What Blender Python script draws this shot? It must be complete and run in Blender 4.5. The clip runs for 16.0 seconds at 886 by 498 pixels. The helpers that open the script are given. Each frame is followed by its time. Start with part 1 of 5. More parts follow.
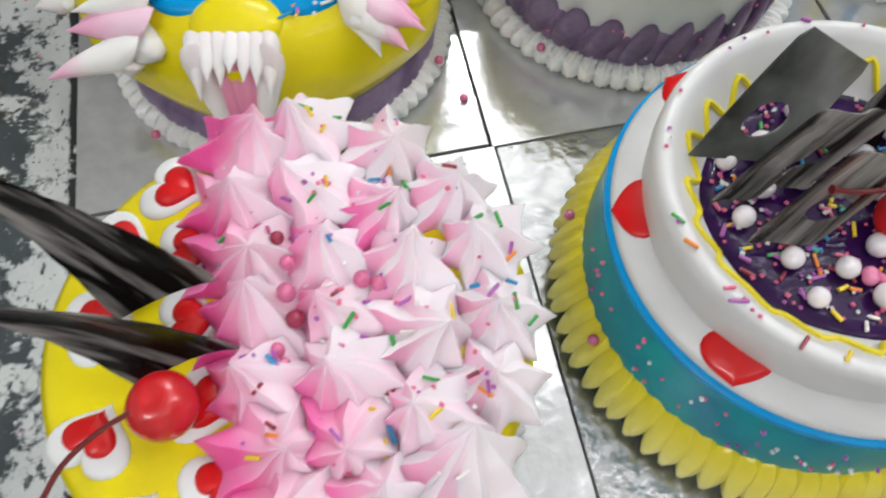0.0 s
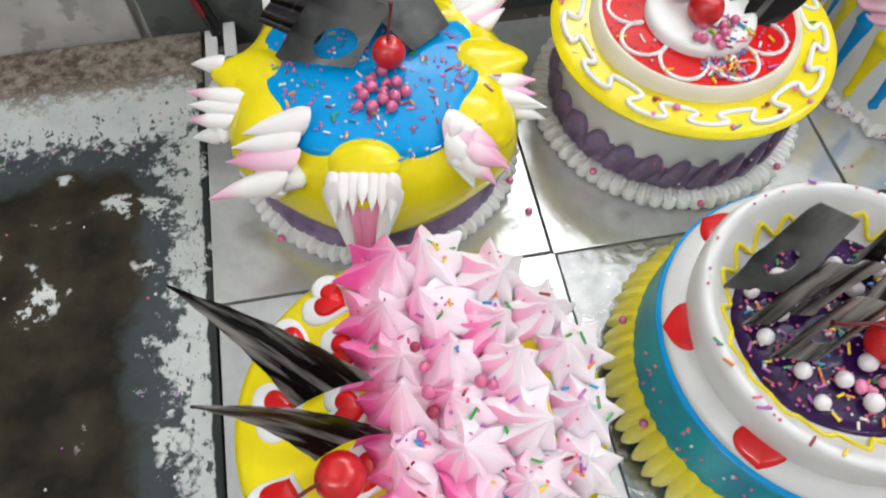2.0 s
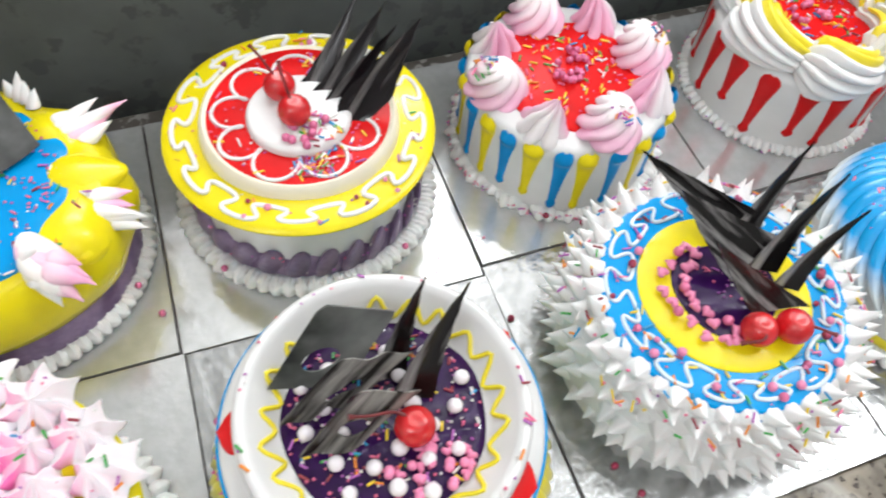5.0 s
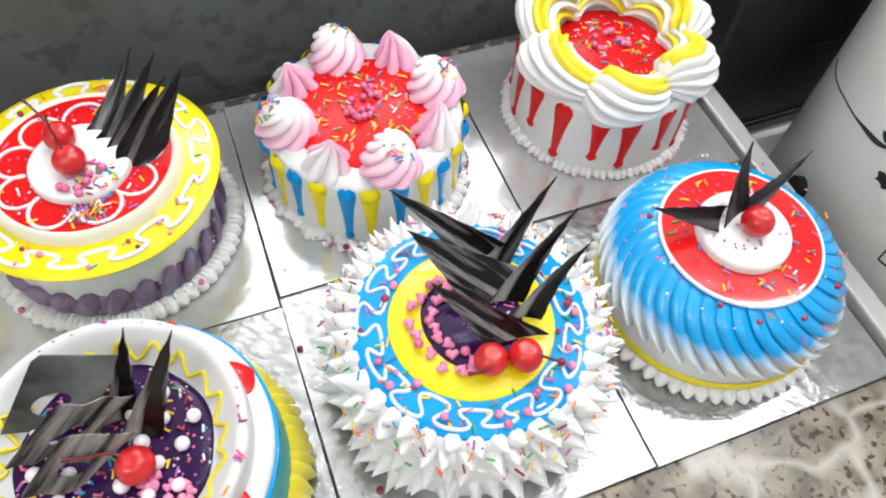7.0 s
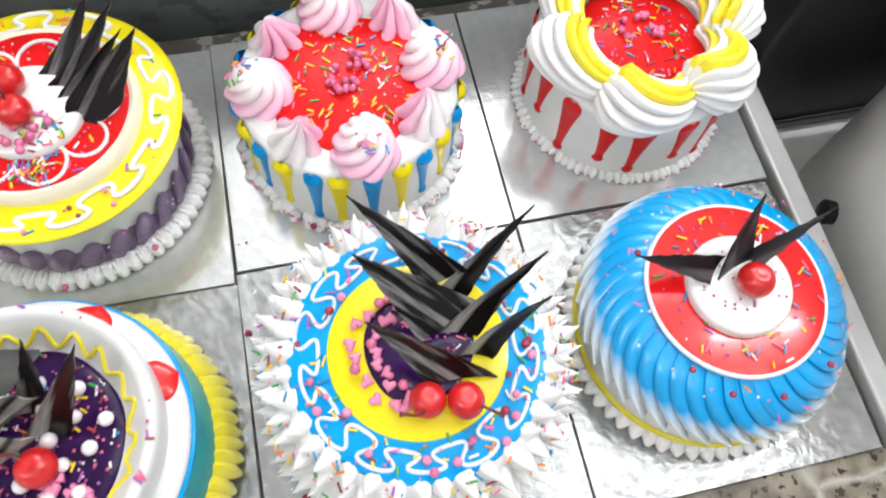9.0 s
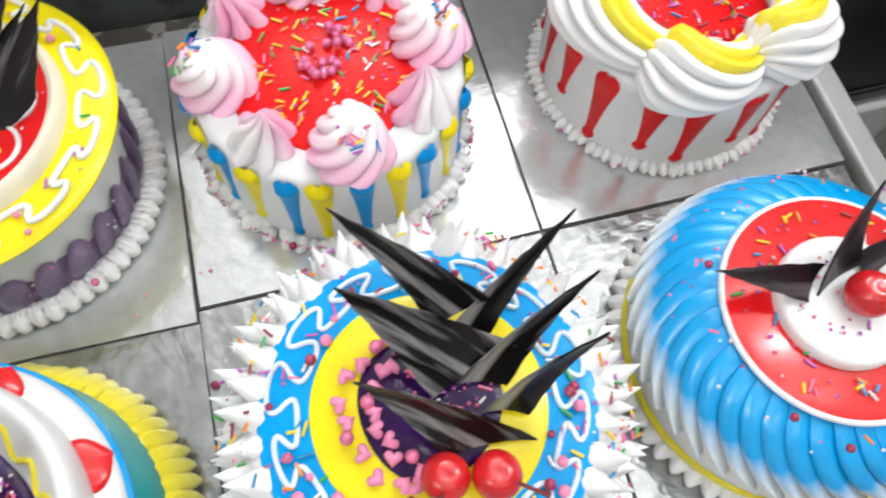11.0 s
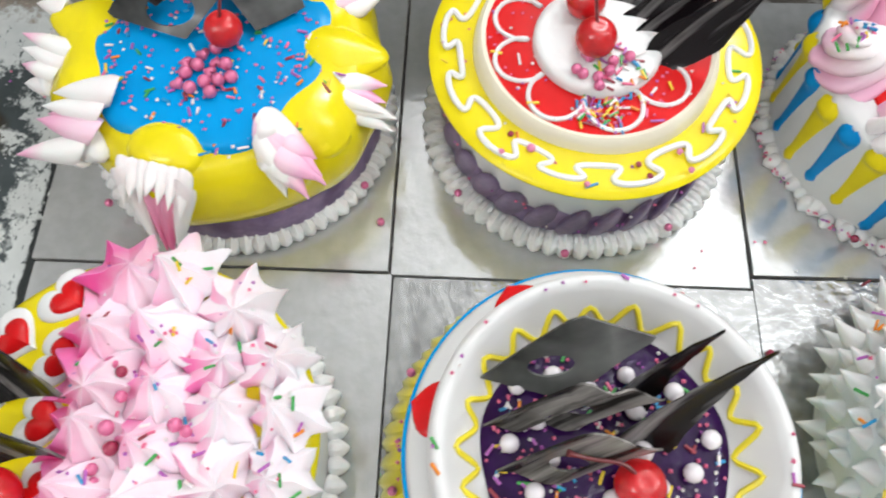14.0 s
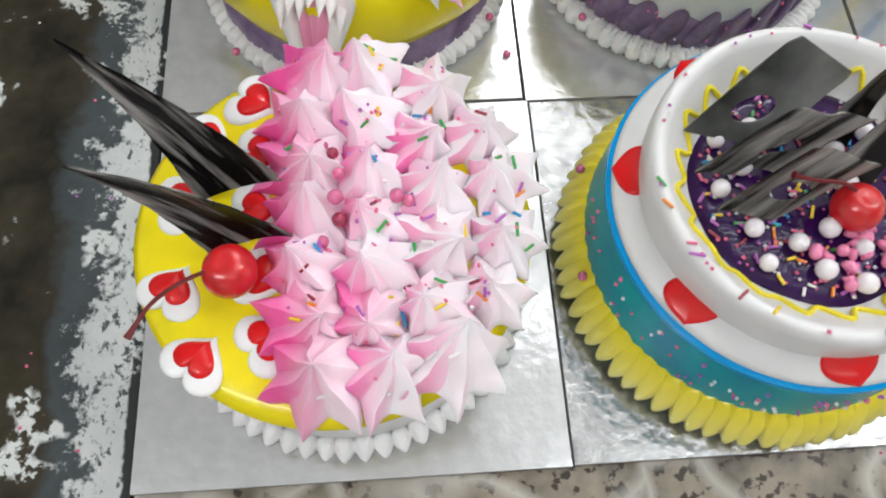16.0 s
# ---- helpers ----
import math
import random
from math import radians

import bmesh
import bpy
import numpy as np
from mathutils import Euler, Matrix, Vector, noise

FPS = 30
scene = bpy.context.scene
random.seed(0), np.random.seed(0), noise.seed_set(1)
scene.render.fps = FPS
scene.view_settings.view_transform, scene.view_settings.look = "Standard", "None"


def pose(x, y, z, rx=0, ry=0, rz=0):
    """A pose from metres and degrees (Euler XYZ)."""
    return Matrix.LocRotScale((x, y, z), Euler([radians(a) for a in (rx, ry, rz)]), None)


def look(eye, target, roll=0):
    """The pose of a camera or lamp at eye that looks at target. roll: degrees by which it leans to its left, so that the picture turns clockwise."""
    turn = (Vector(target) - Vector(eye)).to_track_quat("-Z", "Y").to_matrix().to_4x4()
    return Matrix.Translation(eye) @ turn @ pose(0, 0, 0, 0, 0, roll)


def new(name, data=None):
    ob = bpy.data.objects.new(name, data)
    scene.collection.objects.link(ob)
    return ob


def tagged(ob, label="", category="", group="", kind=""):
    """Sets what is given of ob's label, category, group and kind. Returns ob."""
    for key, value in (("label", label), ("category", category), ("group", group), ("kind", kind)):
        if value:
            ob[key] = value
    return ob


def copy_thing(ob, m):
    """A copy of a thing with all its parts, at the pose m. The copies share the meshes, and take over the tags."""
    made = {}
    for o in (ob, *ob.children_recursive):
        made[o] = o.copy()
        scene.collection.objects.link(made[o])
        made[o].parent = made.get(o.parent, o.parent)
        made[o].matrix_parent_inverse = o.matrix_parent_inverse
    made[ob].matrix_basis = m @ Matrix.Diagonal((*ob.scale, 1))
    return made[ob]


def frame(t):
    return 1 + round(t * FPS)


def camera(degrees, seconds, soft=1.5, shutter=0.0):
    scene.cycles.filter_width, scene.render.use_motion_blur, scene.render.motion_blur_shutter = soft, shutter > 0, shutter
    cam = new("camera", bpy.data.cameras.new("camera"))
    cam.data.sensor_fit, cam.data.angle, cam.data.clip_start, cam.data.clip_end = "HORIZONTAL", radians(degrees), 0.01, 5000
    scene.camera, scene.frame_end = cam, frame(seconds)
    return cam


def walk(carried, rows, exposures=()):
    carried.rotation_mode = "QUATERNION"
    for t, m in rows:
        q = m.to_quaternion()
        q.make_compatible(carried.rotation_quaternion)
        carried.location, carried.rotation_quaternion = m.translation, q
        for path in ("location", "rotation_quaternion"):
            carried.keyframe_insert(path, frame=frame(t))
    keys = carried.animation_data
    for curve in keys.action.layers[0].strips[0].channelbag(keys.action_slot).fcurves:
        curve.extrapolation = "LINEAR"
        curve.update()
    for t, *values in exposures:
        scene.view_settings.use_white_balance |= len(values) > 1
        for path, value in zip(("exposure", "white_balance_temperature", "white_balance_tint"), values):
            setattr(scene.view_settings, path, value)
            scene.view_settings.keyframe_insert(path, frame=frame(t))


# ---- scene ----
cam = camera(62.4, 16.0, soft=1.9, shutter=0.4)
EXPOSURES = [(0.0, -0.72), (2.0, -0.60), (4.0, -0.42), (5.0, -0.36), (8.0, -0.18), (11.0, -0.32), (13.5, -0.42), (16.0, -0.62)]
PATH = [
    (0, (-0.089, -0.256, 0.389), (0.103, 0.622, -1.398), -0.1),
    (0.5, (-0.12, -0.275, 0.403), (0.065, 0.615, -1.379), -0.2),
    (1, (-0.135, -0.281, 0.436), (0.105, 0.656, -1.314), 1.5),
    (1.5, (-0.151, -0.265, 0.468), (0.065, 0.732, -1.252), 1.7),
    (2, (-0.149, -0.251, 0.499), (0.077, 0.697, -1.248), 2.4),
    (2.5, (-0.148, -0.239, 0.533), (0.126, 0.76, -1.178), 3.8),
    (3, (-0.13, -0.23, 0.536), (0.211, 0.778, -1.158), 4.5),
    (3.5, (-0.096, -0.237, 0.538), (0.271, 0.743, -1.166), 4.2),
    (4, (-0.044, -0.254, 0.538), (0.34, 0.724, -1.163), 6.0),
    (4.5, (0.014, -0.271, 0.546), (0.428, 0.719, -1.142), 6.5),
    (5, (0.076, -0.285, 0.547), (0.551, 0.692, -1.132), 7.6),
    (5.2, (0.099, -0.288, 0.548), (0.578, 0.674, -1.139), 7.9),
    (7.3, (0.262, -0.344, 0.602), (0.73, 0.63, -1.081), 4.9),
    (7.5, (0.264, -0.345, 0.603), (0.743, 0.604, -1.091), 5.4),
    (8, (0.279, -0.328, 0.607), (0.705, 0.571, -1.128), 6.7),
    (8.5, (0.309, -0.291, 0.606), (0.628, 0.496, -1.205), 10.3),
    (8.7, (0.33, -0.274, 0.606), (0.621, 0.473, -1.226), 9.8),
    (10.8, (0.373, -0.191, 0.497), (0.666, 0.596, -1.318), 5.4),
    (11, (0.362, -0.193, 0.49), (0.634, 0.568, -1.339), 5.5),
    (11.5, (0.321, -0.191, 0.484), (0.532, 0.585, -1.348), 4.2),
    (12, (0.267, -0.176, 0.48), (0.415, 0.598, -1.359), 2.3),
    (12.5, (0.213, -0.169, 0.483), (0.331, 0.599, -1.36), 3.1),
    (13, (0.153, -0.168, 0.483), (0.262, 0.603, -1.359), 5.4),
    (13.5, (0.086, -0.172, 0.491), (0.106, 0.593, -1.356), 2.6),
    (14, (0.044, -0.182, 0.491), (0.015, 0.582, -1.357), -0.3),
    (14.5, (0.002, -0.196, 0.494), (-0.035, 0.49, -1.385), -1.2),
    (15, (-0.042, -0.24, 0.484), (-0.015, 0.468, -1.386), 2.4),
    (15.5, (-0.081, -0.28, 0.468), (0.031, 0.437, -1.396), 7.4),
    (16, (-0.089, -0.294, 0.448), (-0.004, 0.459, -1.403), 2.5),
]
walk(cam, [(t, look(eye, target, roll)) for t, eye, target, roll in PATH], exposures=EXPOSURES)

# ---- world and light ----
world = bpy.data.worlds.new("world")
scene.world = world
world.use_nodes = True
world.node_tree.nodes["Background"].inputs[0].default_value = (0.80, 0.90, 1.0, 1)
world.node_tree.nodes["Background"].inputs[1].default_value = 0.35
scene.view_settings.exposure = 0.0


def area_lamp(name, eye, target, sx, sy, watts, colour):
    data = bpy.data.lights.new(name, "AREA")
    data.shape, data.size, data.size_y, data.energy, data.color = "RECTANGLE", sx, sy, watts, colour
    ob = new(name, data)
    ob.matrix_world = look(eye, target)
    return ob


# First two tubes fit the reflections; the other four are unseen, added fill.
TUBES = ((0.95, -0.15, 3.4), (0.90, 0.35, 4.5), (0.80, 1.60, 42.0), (-1.30, -1.10, 30.0), (0.60, -1.50, 9.0), (2.00, 0.10, 30.0))
for tx, ty, watts in TUBES:
    area_lamp("tube_glow_down", (tx, ty, 1.752), (tx, ty, 0), 1.30, 0.04, watts * 0.75, (0.935, 0.966, 1.0))
    # Stronger upward glow, added to brighten the ceiling that the foil reflects.
    area_lamp("tube_glow_up", (tx, ty, 1.792), (tx, ty, 3), 1.30, 0.04, watts * 1.35, (0.935, 0.966, 1.0))


# ---- materials ----
def mat(name, colour, rough=0.5, metal=0.0, vary=0.12, scale=40.0, bump=0.0, bump_scale=150.0, coat=0.0, second=None, sss=0.0):
    m = bpy.data.materials.new(name)
    m.use_nodes = True
    nt = m.node_tree
    b = nt.nodes["Principled BSDF"]
    b.inputs["Roughness"].default_value = rough
    b.inputs["Metallic"].default_value = metal
    b.inputs["Coat Weight"].default_value = coat
    b.inputs["Coat Roughness"].default_value = 0.06
    if sss:
        b.inputs["Subsurface Weight"].default_value = sss
        b.inputs["Subsurface Radius"].default_value = (0.004, 0.003, 0.003)
        b.inputs["Subsurface Scale"].default_value = 1.0
    tc = nt.nodes.new("ShaderNodeTexCoord")
    n = nt.nodes.new("ShaderNodeTexNoise")
    n.inputs["Scale"].default_value = scale
    n.inputs["Detail"].default_value = 5
    nt.links.new(tc.outputs["Object"], n.inputs["Vector"])
    ramp = nt.nodes.new("ShaderNodeValToRGB")
    ramp.color_ramp.elements[0].position, ramp.color_ramp.elements[1].position = 0.35, 0.65
    dark = second if second else tuple(c * (1 - vary) for c in colour)
    ramp.color_ramp.elements[0].color = (*dark, 1)
    ramp.color_ramp.elements[1].color = (*colour, 1)
    nt.links.new(n.outputs["Fac"], ramp.inputs["Fac"])
    nt.links.new(ramp.outputs["Color"], b.inputs["Base Color"])
    if bump:
        n2 = nt.nodes.new("ShaderNodeTexNoise")
        n2.inputs["Scale"].default_value = bump_scale
        n2.inputs["Detail"].default_value = 3
        nt.links.new(tc.outputs["Object"], n2.inputs["Vector"])
        bp = nt.nodes.new("ShaderNodeBump")
        bp.inputs["Strength"].default_value = bump
        bp.inputs["Distance"].default_value = 0.002
        nt.links.new(n2.outputs["Fac"], bp.inputs["Height"])
        nt.links.new(bp.outputs["Normal"], b.inputs["Normal"])
    return m


def blend_mat(name, low, high, axis, start, stop, rough=0.45, coat=0.0, noise_amount=0.25, noise_scale=120.0, extra=None):
    """Two cream or gel colours that run into one another along a local axis of the piece."""
    m = mat(name, low, rough, coat=coat)
    nt = m.node_tree
    b = nt.nodes["Principled BSDF"]
    tc = nt.nodes.new("ShaderNodeTexCoord")
    sep = nt.nodes.new("ShaderNodeSeparateXYZ")
    nt.links.new(tc.outputs["Object"], sep.inputs[0])
    rng = nt.nodes.new("ShaderNodeMapRange")
    rng.inputs["From Min"].default_value, rng.inputs["From Max"].default_value = start, stop
    nt.links.new(sep.outputs[axis], rng.inputs["Value"])
    n = nt.nodes.new("ShaderNodeTexNoise")
    n.inputs["Scale"].default_value = noise_scale
    nt.links.new(tc.outputs["Object"], n.inputs["Vector"])
    add = nt.nodes.new("ShaderNodeMath")
    add.operation = "MULTIPLY_ADD"
    add.inputs[1].default_value = noise_amount
    nt.links.new(n.outputs["Fac"], add.inputs[0])
    nt.links.new(rng.outputs["Result"], add.inputs[2])
    ramp = nt.nodes.new("ShaderNodeValToRGB")
    ramp.color_ramp.elements[0].position, ramp.color_ramp.elements[1].position = 0.15 + noise_amount / 2, 0.85 + noise_amount / 2 if extra is None else 0.9
    ramp.color_ramp.elements[0].color, ramp.color_ramp.elements[1].color = (*low, 1), (*high, 1)
    if extra:
        e = ramp.color_ramp.elements.new(0.5)
        e.color = (*extra, 1)
    nt.links.new(add.outputs[0], ramp.inputs["Fac"])
    nt.links.new(ramp.outputs["Color"], b.inputs["Base Color"])
    return m


def chocolate_mat(name, dark, light, scale, rough=0.3, along=12.0, span=(0.50, 0.74)):
    """Dark chocolate with paler streaks along the piece, some standing in for highlights."""
    m = mat(name, dark, rough)
    nt = m.node_tree
    b = nt.nodes["Principled BSDF"]
    b.inputs["Specular IOR Level"].default_value = 0.3
    tc = nt.nodes.new("ShaderNodeTexCoord")
    mp = nt.nodes.new("ShaderNodeMapping")
    mp.inputs["Scale"].default_value = (along, scale, 12)
    mp.inputs["Rotation"].default_value = (0, 0, 0.42)
    nt.links.new(tc.outputs["Object"], mp.inputs["Vector"])
    n = nt.nodes.new("ShaderNodeTexNoise")
    n.inputs["Scale"].default_value = 1.0
    n.inputs["Detail"].default_value = 4
    nt.links.new(mp.outputs["Vector"], n.inputs["Vector"])
    ramp = nt.nodes.new("ShaderNodeValToRGB")
    ramp.color_ramp.elements[0].position, ramp.color_ramp.elements[1].position = span
    ramp.color_ramp.elements[0].color, ramp.color_ramp.elements[1].color = (*dark, 1), (*light, 1)
    nt.links.new(n.outputs["Fac"], ramp.inputs["Fac"])
    nt.links.new(ramp.outputs["Color"], b.inputs["Base Color"])
    bp = nt.nodes.new("ShaderNodeBump")
    bp.inputs["Strength"].default_value = 0.35
    bp.inputs["Distance"].default_value = 0.001
    nt.links.new(n.outputs["Fac"], bp.inputs["Height"])
    nt.links.new(bp.outputs["Normal"], b.inputs["Normal"])
    return m


def speckled_mat(name, base, flecks, rough, fleck_scale, vein=None, deep=0.55, vein_amount=0.75):
    """Mottled stone: blotches, dark flecks and pale veins."""
    m = mat(name, base, rough, scale=14 if deep > 0.5 else 38, second=tuple(c * deep for c in base), bump=0.15, bump_scale=60)
    nt = m.node_tree
    b = nt.nodes["Principled BSDF"]
    b.inputs["Specular IOR Level"].default_value = 0.25
    src = b.inputs["Base Color"].links[0].from_socket
    tc = nt.nodes.new("ShaderNodeTexCoord")
    for colour, scale, lo, hi, kind in ((flecks, fleck_scale, 0.56, 0.62, 0), (vein, 11.0, 0.0, 0.09, 1)):
        if colour is None:
            continue
        if kind == 0:
            n = nt.nodes.new("ShaderNodeTexNoise")
            n.inputs["Scale"].default_value = scale
            n.inputs["Detail"].default_value = 3
            nt.links.new(tc.outputs["Object"], n.inputs["Vector"])
            fac = n.outputs["Fac"]
        else:
            w = nt.nodes.new("ShaderNodeTexNoise")
            w.inputs["Scale"].default_value = 9
            nt.links.new(tc.outputs["Object"], w.inputs["Vector"])
            mixv = nt.nodes.new("ShaderNodeMix")
            mixv.data_type = "VECTOR"
            mixv.inputs["Factor"].default_value = 0.12
            nt.links.new(tc.outputs["Object"], mixv.inputs[4])
            nt.links.new(w.outputs["Color"], mixv.inputs[5])
            v = nt.nodes.new("ShaderNodeTexVoronoi")
            v.feature = "DISTANCE_TO_EDGE"
            v.inputs["Scale"].default_value = scale
            nt.links.new(mixv.outputs[1], v.inputs["Vector"])
            fac = v.outputs["Distance"]
        r = nt.nodes.new("ShaderNodeMapRange")
        r.inputs["From Min"].default_value, r.inputs["From Max"].default_value = lo, hi
        if kind:
            r.inputs["To Min"].default_value, r.inputs["To Max"].default_value = vein_amount, 0.0
        nt.links.new(fac, r.inputs["Value"])
        mx = nt.nodes.new("ShaderNodeMix")
        mx.data_type = "RGBA"
        nt.links.new(r.outputs["Result"], mx.inputs["Factor"])
        nt.links.new(src, mx.inputs[6])
        mx.inputs[7].default_value = (*colour, 1)
        src = mx.outputs[2]
    nt.links.new(src, b.inputs["Base Color"])
    return m


def worn_top_mat(name):
    """Peeling pale paint over dark sheet metal, with a broad brown stain."""
    m = mat(name, (0.1, 0.1, 0.1), 0.55)
    nt = m.node_tree
    b = nt.nodes["Principled BSDF"]
    b.inputs["Specular IOR Level"].default_value = 0.15
    L = nt.links.new

    def node(kind, **kw):
        n = nt.nodes.new(kind)
        for k, v in kw.items():
            n.inputs[k].default_value = v
        return n

    tc = node("ShaderNodeTexCoord")
    sep = node("ShaderNodeSeparateXYZ")
    L(tc.outputs["Object"], sep.inputs[0])
    big = node("ShaderNodeTexNoise", Scale=16.0, Detail=4.0, Roughness=0.6)
    L(tc.outputs["Object"], big.inputs["Vector"])
    fine = node("ShaderNodeTexNoise", Scale=85.0, Detail=6.0, Roughness=0.7)
    L(tc.outputs["Object"], fine.inputs["Vector"])

    def math_node(op, a, c):
        n = node("ShaderNodeMath")
        n.operation = op
        for i, s in enumerate((a, c)):
            if isinstance(s, (int, float)):
                n.inputs[i].default_value = s
            else:
                L(s, n.inputs[i])
        return n.outputs[0]

    def mixed(fac, a, c):
        n = node("ShaderNodeMix")
        n.data_type = "RGBA"
        L(fac, n.inputs["Factor"])
        for i, s in ((6, a), (7, c)):
            if isinstance(s, tuple):
                n.inputs[i].default_value = (*s, 1)
            else:
                L(s, n.inputs[i])
        return n.outputs[2]

    def stepped(v, lo, hi):
        n = node("ShaderNodeMapRange", **{"From Min": lo, "From Max": hi})
        L(v, n.inputs["Value"])
        return n.outputs["Result"]

    wob = math_node("MULTIPLY", math_node("SUBTRACT", big.outputs["Fac"], 0.5), 0.10)
    wob2 = math_node("MULTIPLY", math_node("SUBTRACT", fine.outputs["Fac"], 0.5), 0.10)
    # bare metal away from the boards and from the back edge
    inx = math_node("SUBTRACT", -0.291, sep.outputs[0])
    iny = math_node("SUBTRACT", 0.175, sep.outputs[1])
    inside = math_node("MINIMUM", inx, iny)
    bare = stepped(math_node("ADD", math_node("ADD", inside, wob), wob2), -0.004, 0.006)
    stain = stepped(math_node("ADD", inside, wob), 0.022, 0.034)
    chips = stepped(fine.outputs["Fac"], 0.67, 0.69)
    patch = stepped(big.outputs["Fac"], 0.575, 0.61)
    metal = mixed(stepped(big.outputs["Fac"], 0.3, 0.7), (0.036, 0.044, 0.045), (0.070, 0.083, 0.086))
    brown = mixed(stepped(big.outputs["Fac"], 0.38, 0.62), (0.012, 0.0102, 0.0065), (0.042, 0.035, 0.022))
    ground_col = mixed(stain, metal, brown)
    paint = mixed(stepped(big.outputs["Fac"], 0.35, 0.65), (0.44, 0.46, 0.45), (0.60, 0.62, 0.60))
    paint = mixed(chips, paint, (0.10, 0.11, 0.11))
    flecks = node("ShaderNodeTexNoise", Scale=1.0, Detail=5.0, Roughness=0.65)
    stretch = node("ShaderNodeMapping", Scale=(190.0, 110.0, 100.0), Rotation=(0, 0, 0.5))
    L(tc.outputs["Object"], stretch.inputs["Vector"])
    L(stretch.outputs["Vector"], flecks.inputs["Vector"])
    near_edge = stepped(math_node("ADD", inside, wob), -0.055, 0.0)
    pits = math_node("ADD", flecks.outputs["Fac"], math_node("MULTIPLY", near_edge, 0.09))
    broken = stepped(pits, 0.635, 0.675)
    paint = mixed(broken, paint, (0.085, 0.095, 0.097))
    # Dark strip along the boards' edge, put into the paint colour only.
    groove = stepped(math_node("ADD", sep.outputs[0], math_node("MULTIPLY", wob2, 0.08)), -0.2685, -0.2670)
    paint = mixed(groove, paint, (0.035, 0.038, 0.038))
    col = mixed(bare, paint, ground_col)
    flake = math_node("MULTIPLY", patch, stepped(fine.outputs["Fac"], 0.50, 0.54))
    col = mixed(flake, col, (0.55, 0.57, 0.55))
    rust = stepped(math_node("ADD", sep.outputs[1], wob2), 0.222, 0.240)
    wood = mixed(stepped(fine.outputs["Fac"], 0.40, 0.62), (0.10, 0.075, 0.055), (0.30, 0.26, 0.22))
    col = mixed(rust, col, wood)
    L(col, b.inputs["Base Color"])
    L(stepped(bare, -0.6, 1.6), b.inputs["Roughness"])
    bp = node("ShaderNodeBump", Strength=0.4, Distance=0.002)
    L(math_node("SUBTRACT", fine.outputs["Fac"], math_node("MULTIPLY", bare, 0.3)), bp.inputs["Height"])
    L(bp.outputs["Normal"], b.inputs["Normal"])
    return m


CREAM = mat("whipped_cream", (0.80, 0.79, 0.78), 0.42, vary=0.04, bump=0.12, bump_scale=260, sss=0.3)
PALE_LINE = mat("pale_gel_line", (0.66, 0.75, 0.82), 0.25, vary=0.08)
CREAM_SMOOTH = mat("smooth_cream", (0.70, 0.695, 0.685), 0.33, vary=0.05, bump=0.05, bump_scale=60, sss=0.1)
IVORY = mat("ivory_cream", (0.84, 0.78, 0.62), 0.35, vary=0.05)
YELLOW = mat("yellow_gel", (0.82, 0.68, 0.008), 0.20, vary=0.06, coat=0.10)
YELLOW.node_tree.nodes["Principled BSDF"].inputs["Specular IOR Level"].default_value = 0.3
YELLOW_MATT = mat("yellow_cream", (0.84, 0.70, 0.03), 0.35, vary=0.10)
YELLOW_PALE = blend_mat("yellow_ruffle", (0.80, 0.66, 0.02), (0.86, 0.78, 0.20), 0, -0.02, 0.02, rough=0.28, coat=0.3)
BLUE = mat("blue_gel", (0.0, 0.30, 0.68), 0.22, vary=0.08, coat=0.04)
BLUE.node_tree.nodes["Principled BSDF"].inputs["Specular IOR Level"].default_value = 0.14
BLUE_RUN = mat("blue_drip", (0.0, 0.26, 0.64), 0.34, vary=0.12)
BLUE_RUN.node_tree.nodes["Principled BSDF"].inputs["Specular IOR Level"].default_value = 0.2
YELLOW_RUN = mat("yellow_drip", (0.84, 0.68, 0.01), 0.34, vary=0.10)
YELLOW_RUN.node_tree.nodes["Principled BSDF"].inputs["Specular IOR Level"].default_value = 0.2
RED_RUN = mat("red_drip", (0.66, 0.012, 0.014), 0.30, vary=0.15)
RED_RUN.node_tree.nodes["Principled BSDF"].inputs["Specular IOR Level"].default_value = 0.2
BLUE_DEEP = mat("blue_smear", (0.0, 0.22, 0.34), 0.30, scale=26, second=(0.0, 0.35, 0.38), bump=0.12, bump_scale=40)
BLUE_DEEP.node_tree.nodes["Principled BSDF"].inputs["Specular IOR Level"].default_value = 0.14
RED = mat("red_gel", (0.70, 0.010, 0.012), 0.14, vary=0.12, coat=0.12)
RED.node_tree.nodes["Principled BSDF"].inputs["Specular IOR Level"].default_value = 0.3
RED_GLAZE = mat("red_glaze", (0.70, 0.012, 0.013), 0.26, vary=0.15)
RED_GLAZE.node_tree.nodes["Principled BSDF"].inputs["Specular IOR Level"].default_value = 0.10
CHERRY = mat("cherry_skin", (0.64, 0.012, 0.016), 0.20, vary=0.25, scale=90, coat=0.4)
STEM = mat("cherry_stem", (0.16, 0.012, 0.015), 0.35)
PURPLE = mat("purple_gel", (0.032, 0.006, 0.066), 0.06, vary=0.4, scale=60, bump=0.4, bump_scale=80)
PURPLE.node_tree.nodes["Principled BSDF"].inputs["Specular IOR Level"].default_value = 0.22
PURPLE_SOFT = mat("purple_cream", (0.125, 0.075, 0.155), 0.33, scale=60, second=(0.26, 0.19, 0.30), bump=0.1)
PINK_PEARL = mat("pink_pearl", (0.72, 0.17, 0.33), 0.18, metal=0.25, vary=0.15, coat=0.4)
PINK_HEART = mat("pink_sugar_heart", (0.80, 0.25, 0.42), 0.25, vary=0.1)
WHITE_PEARL = mat("white_pearl", (0.82, 0.77, 0.80), 0.2, vary=0.08, coat=0.4)
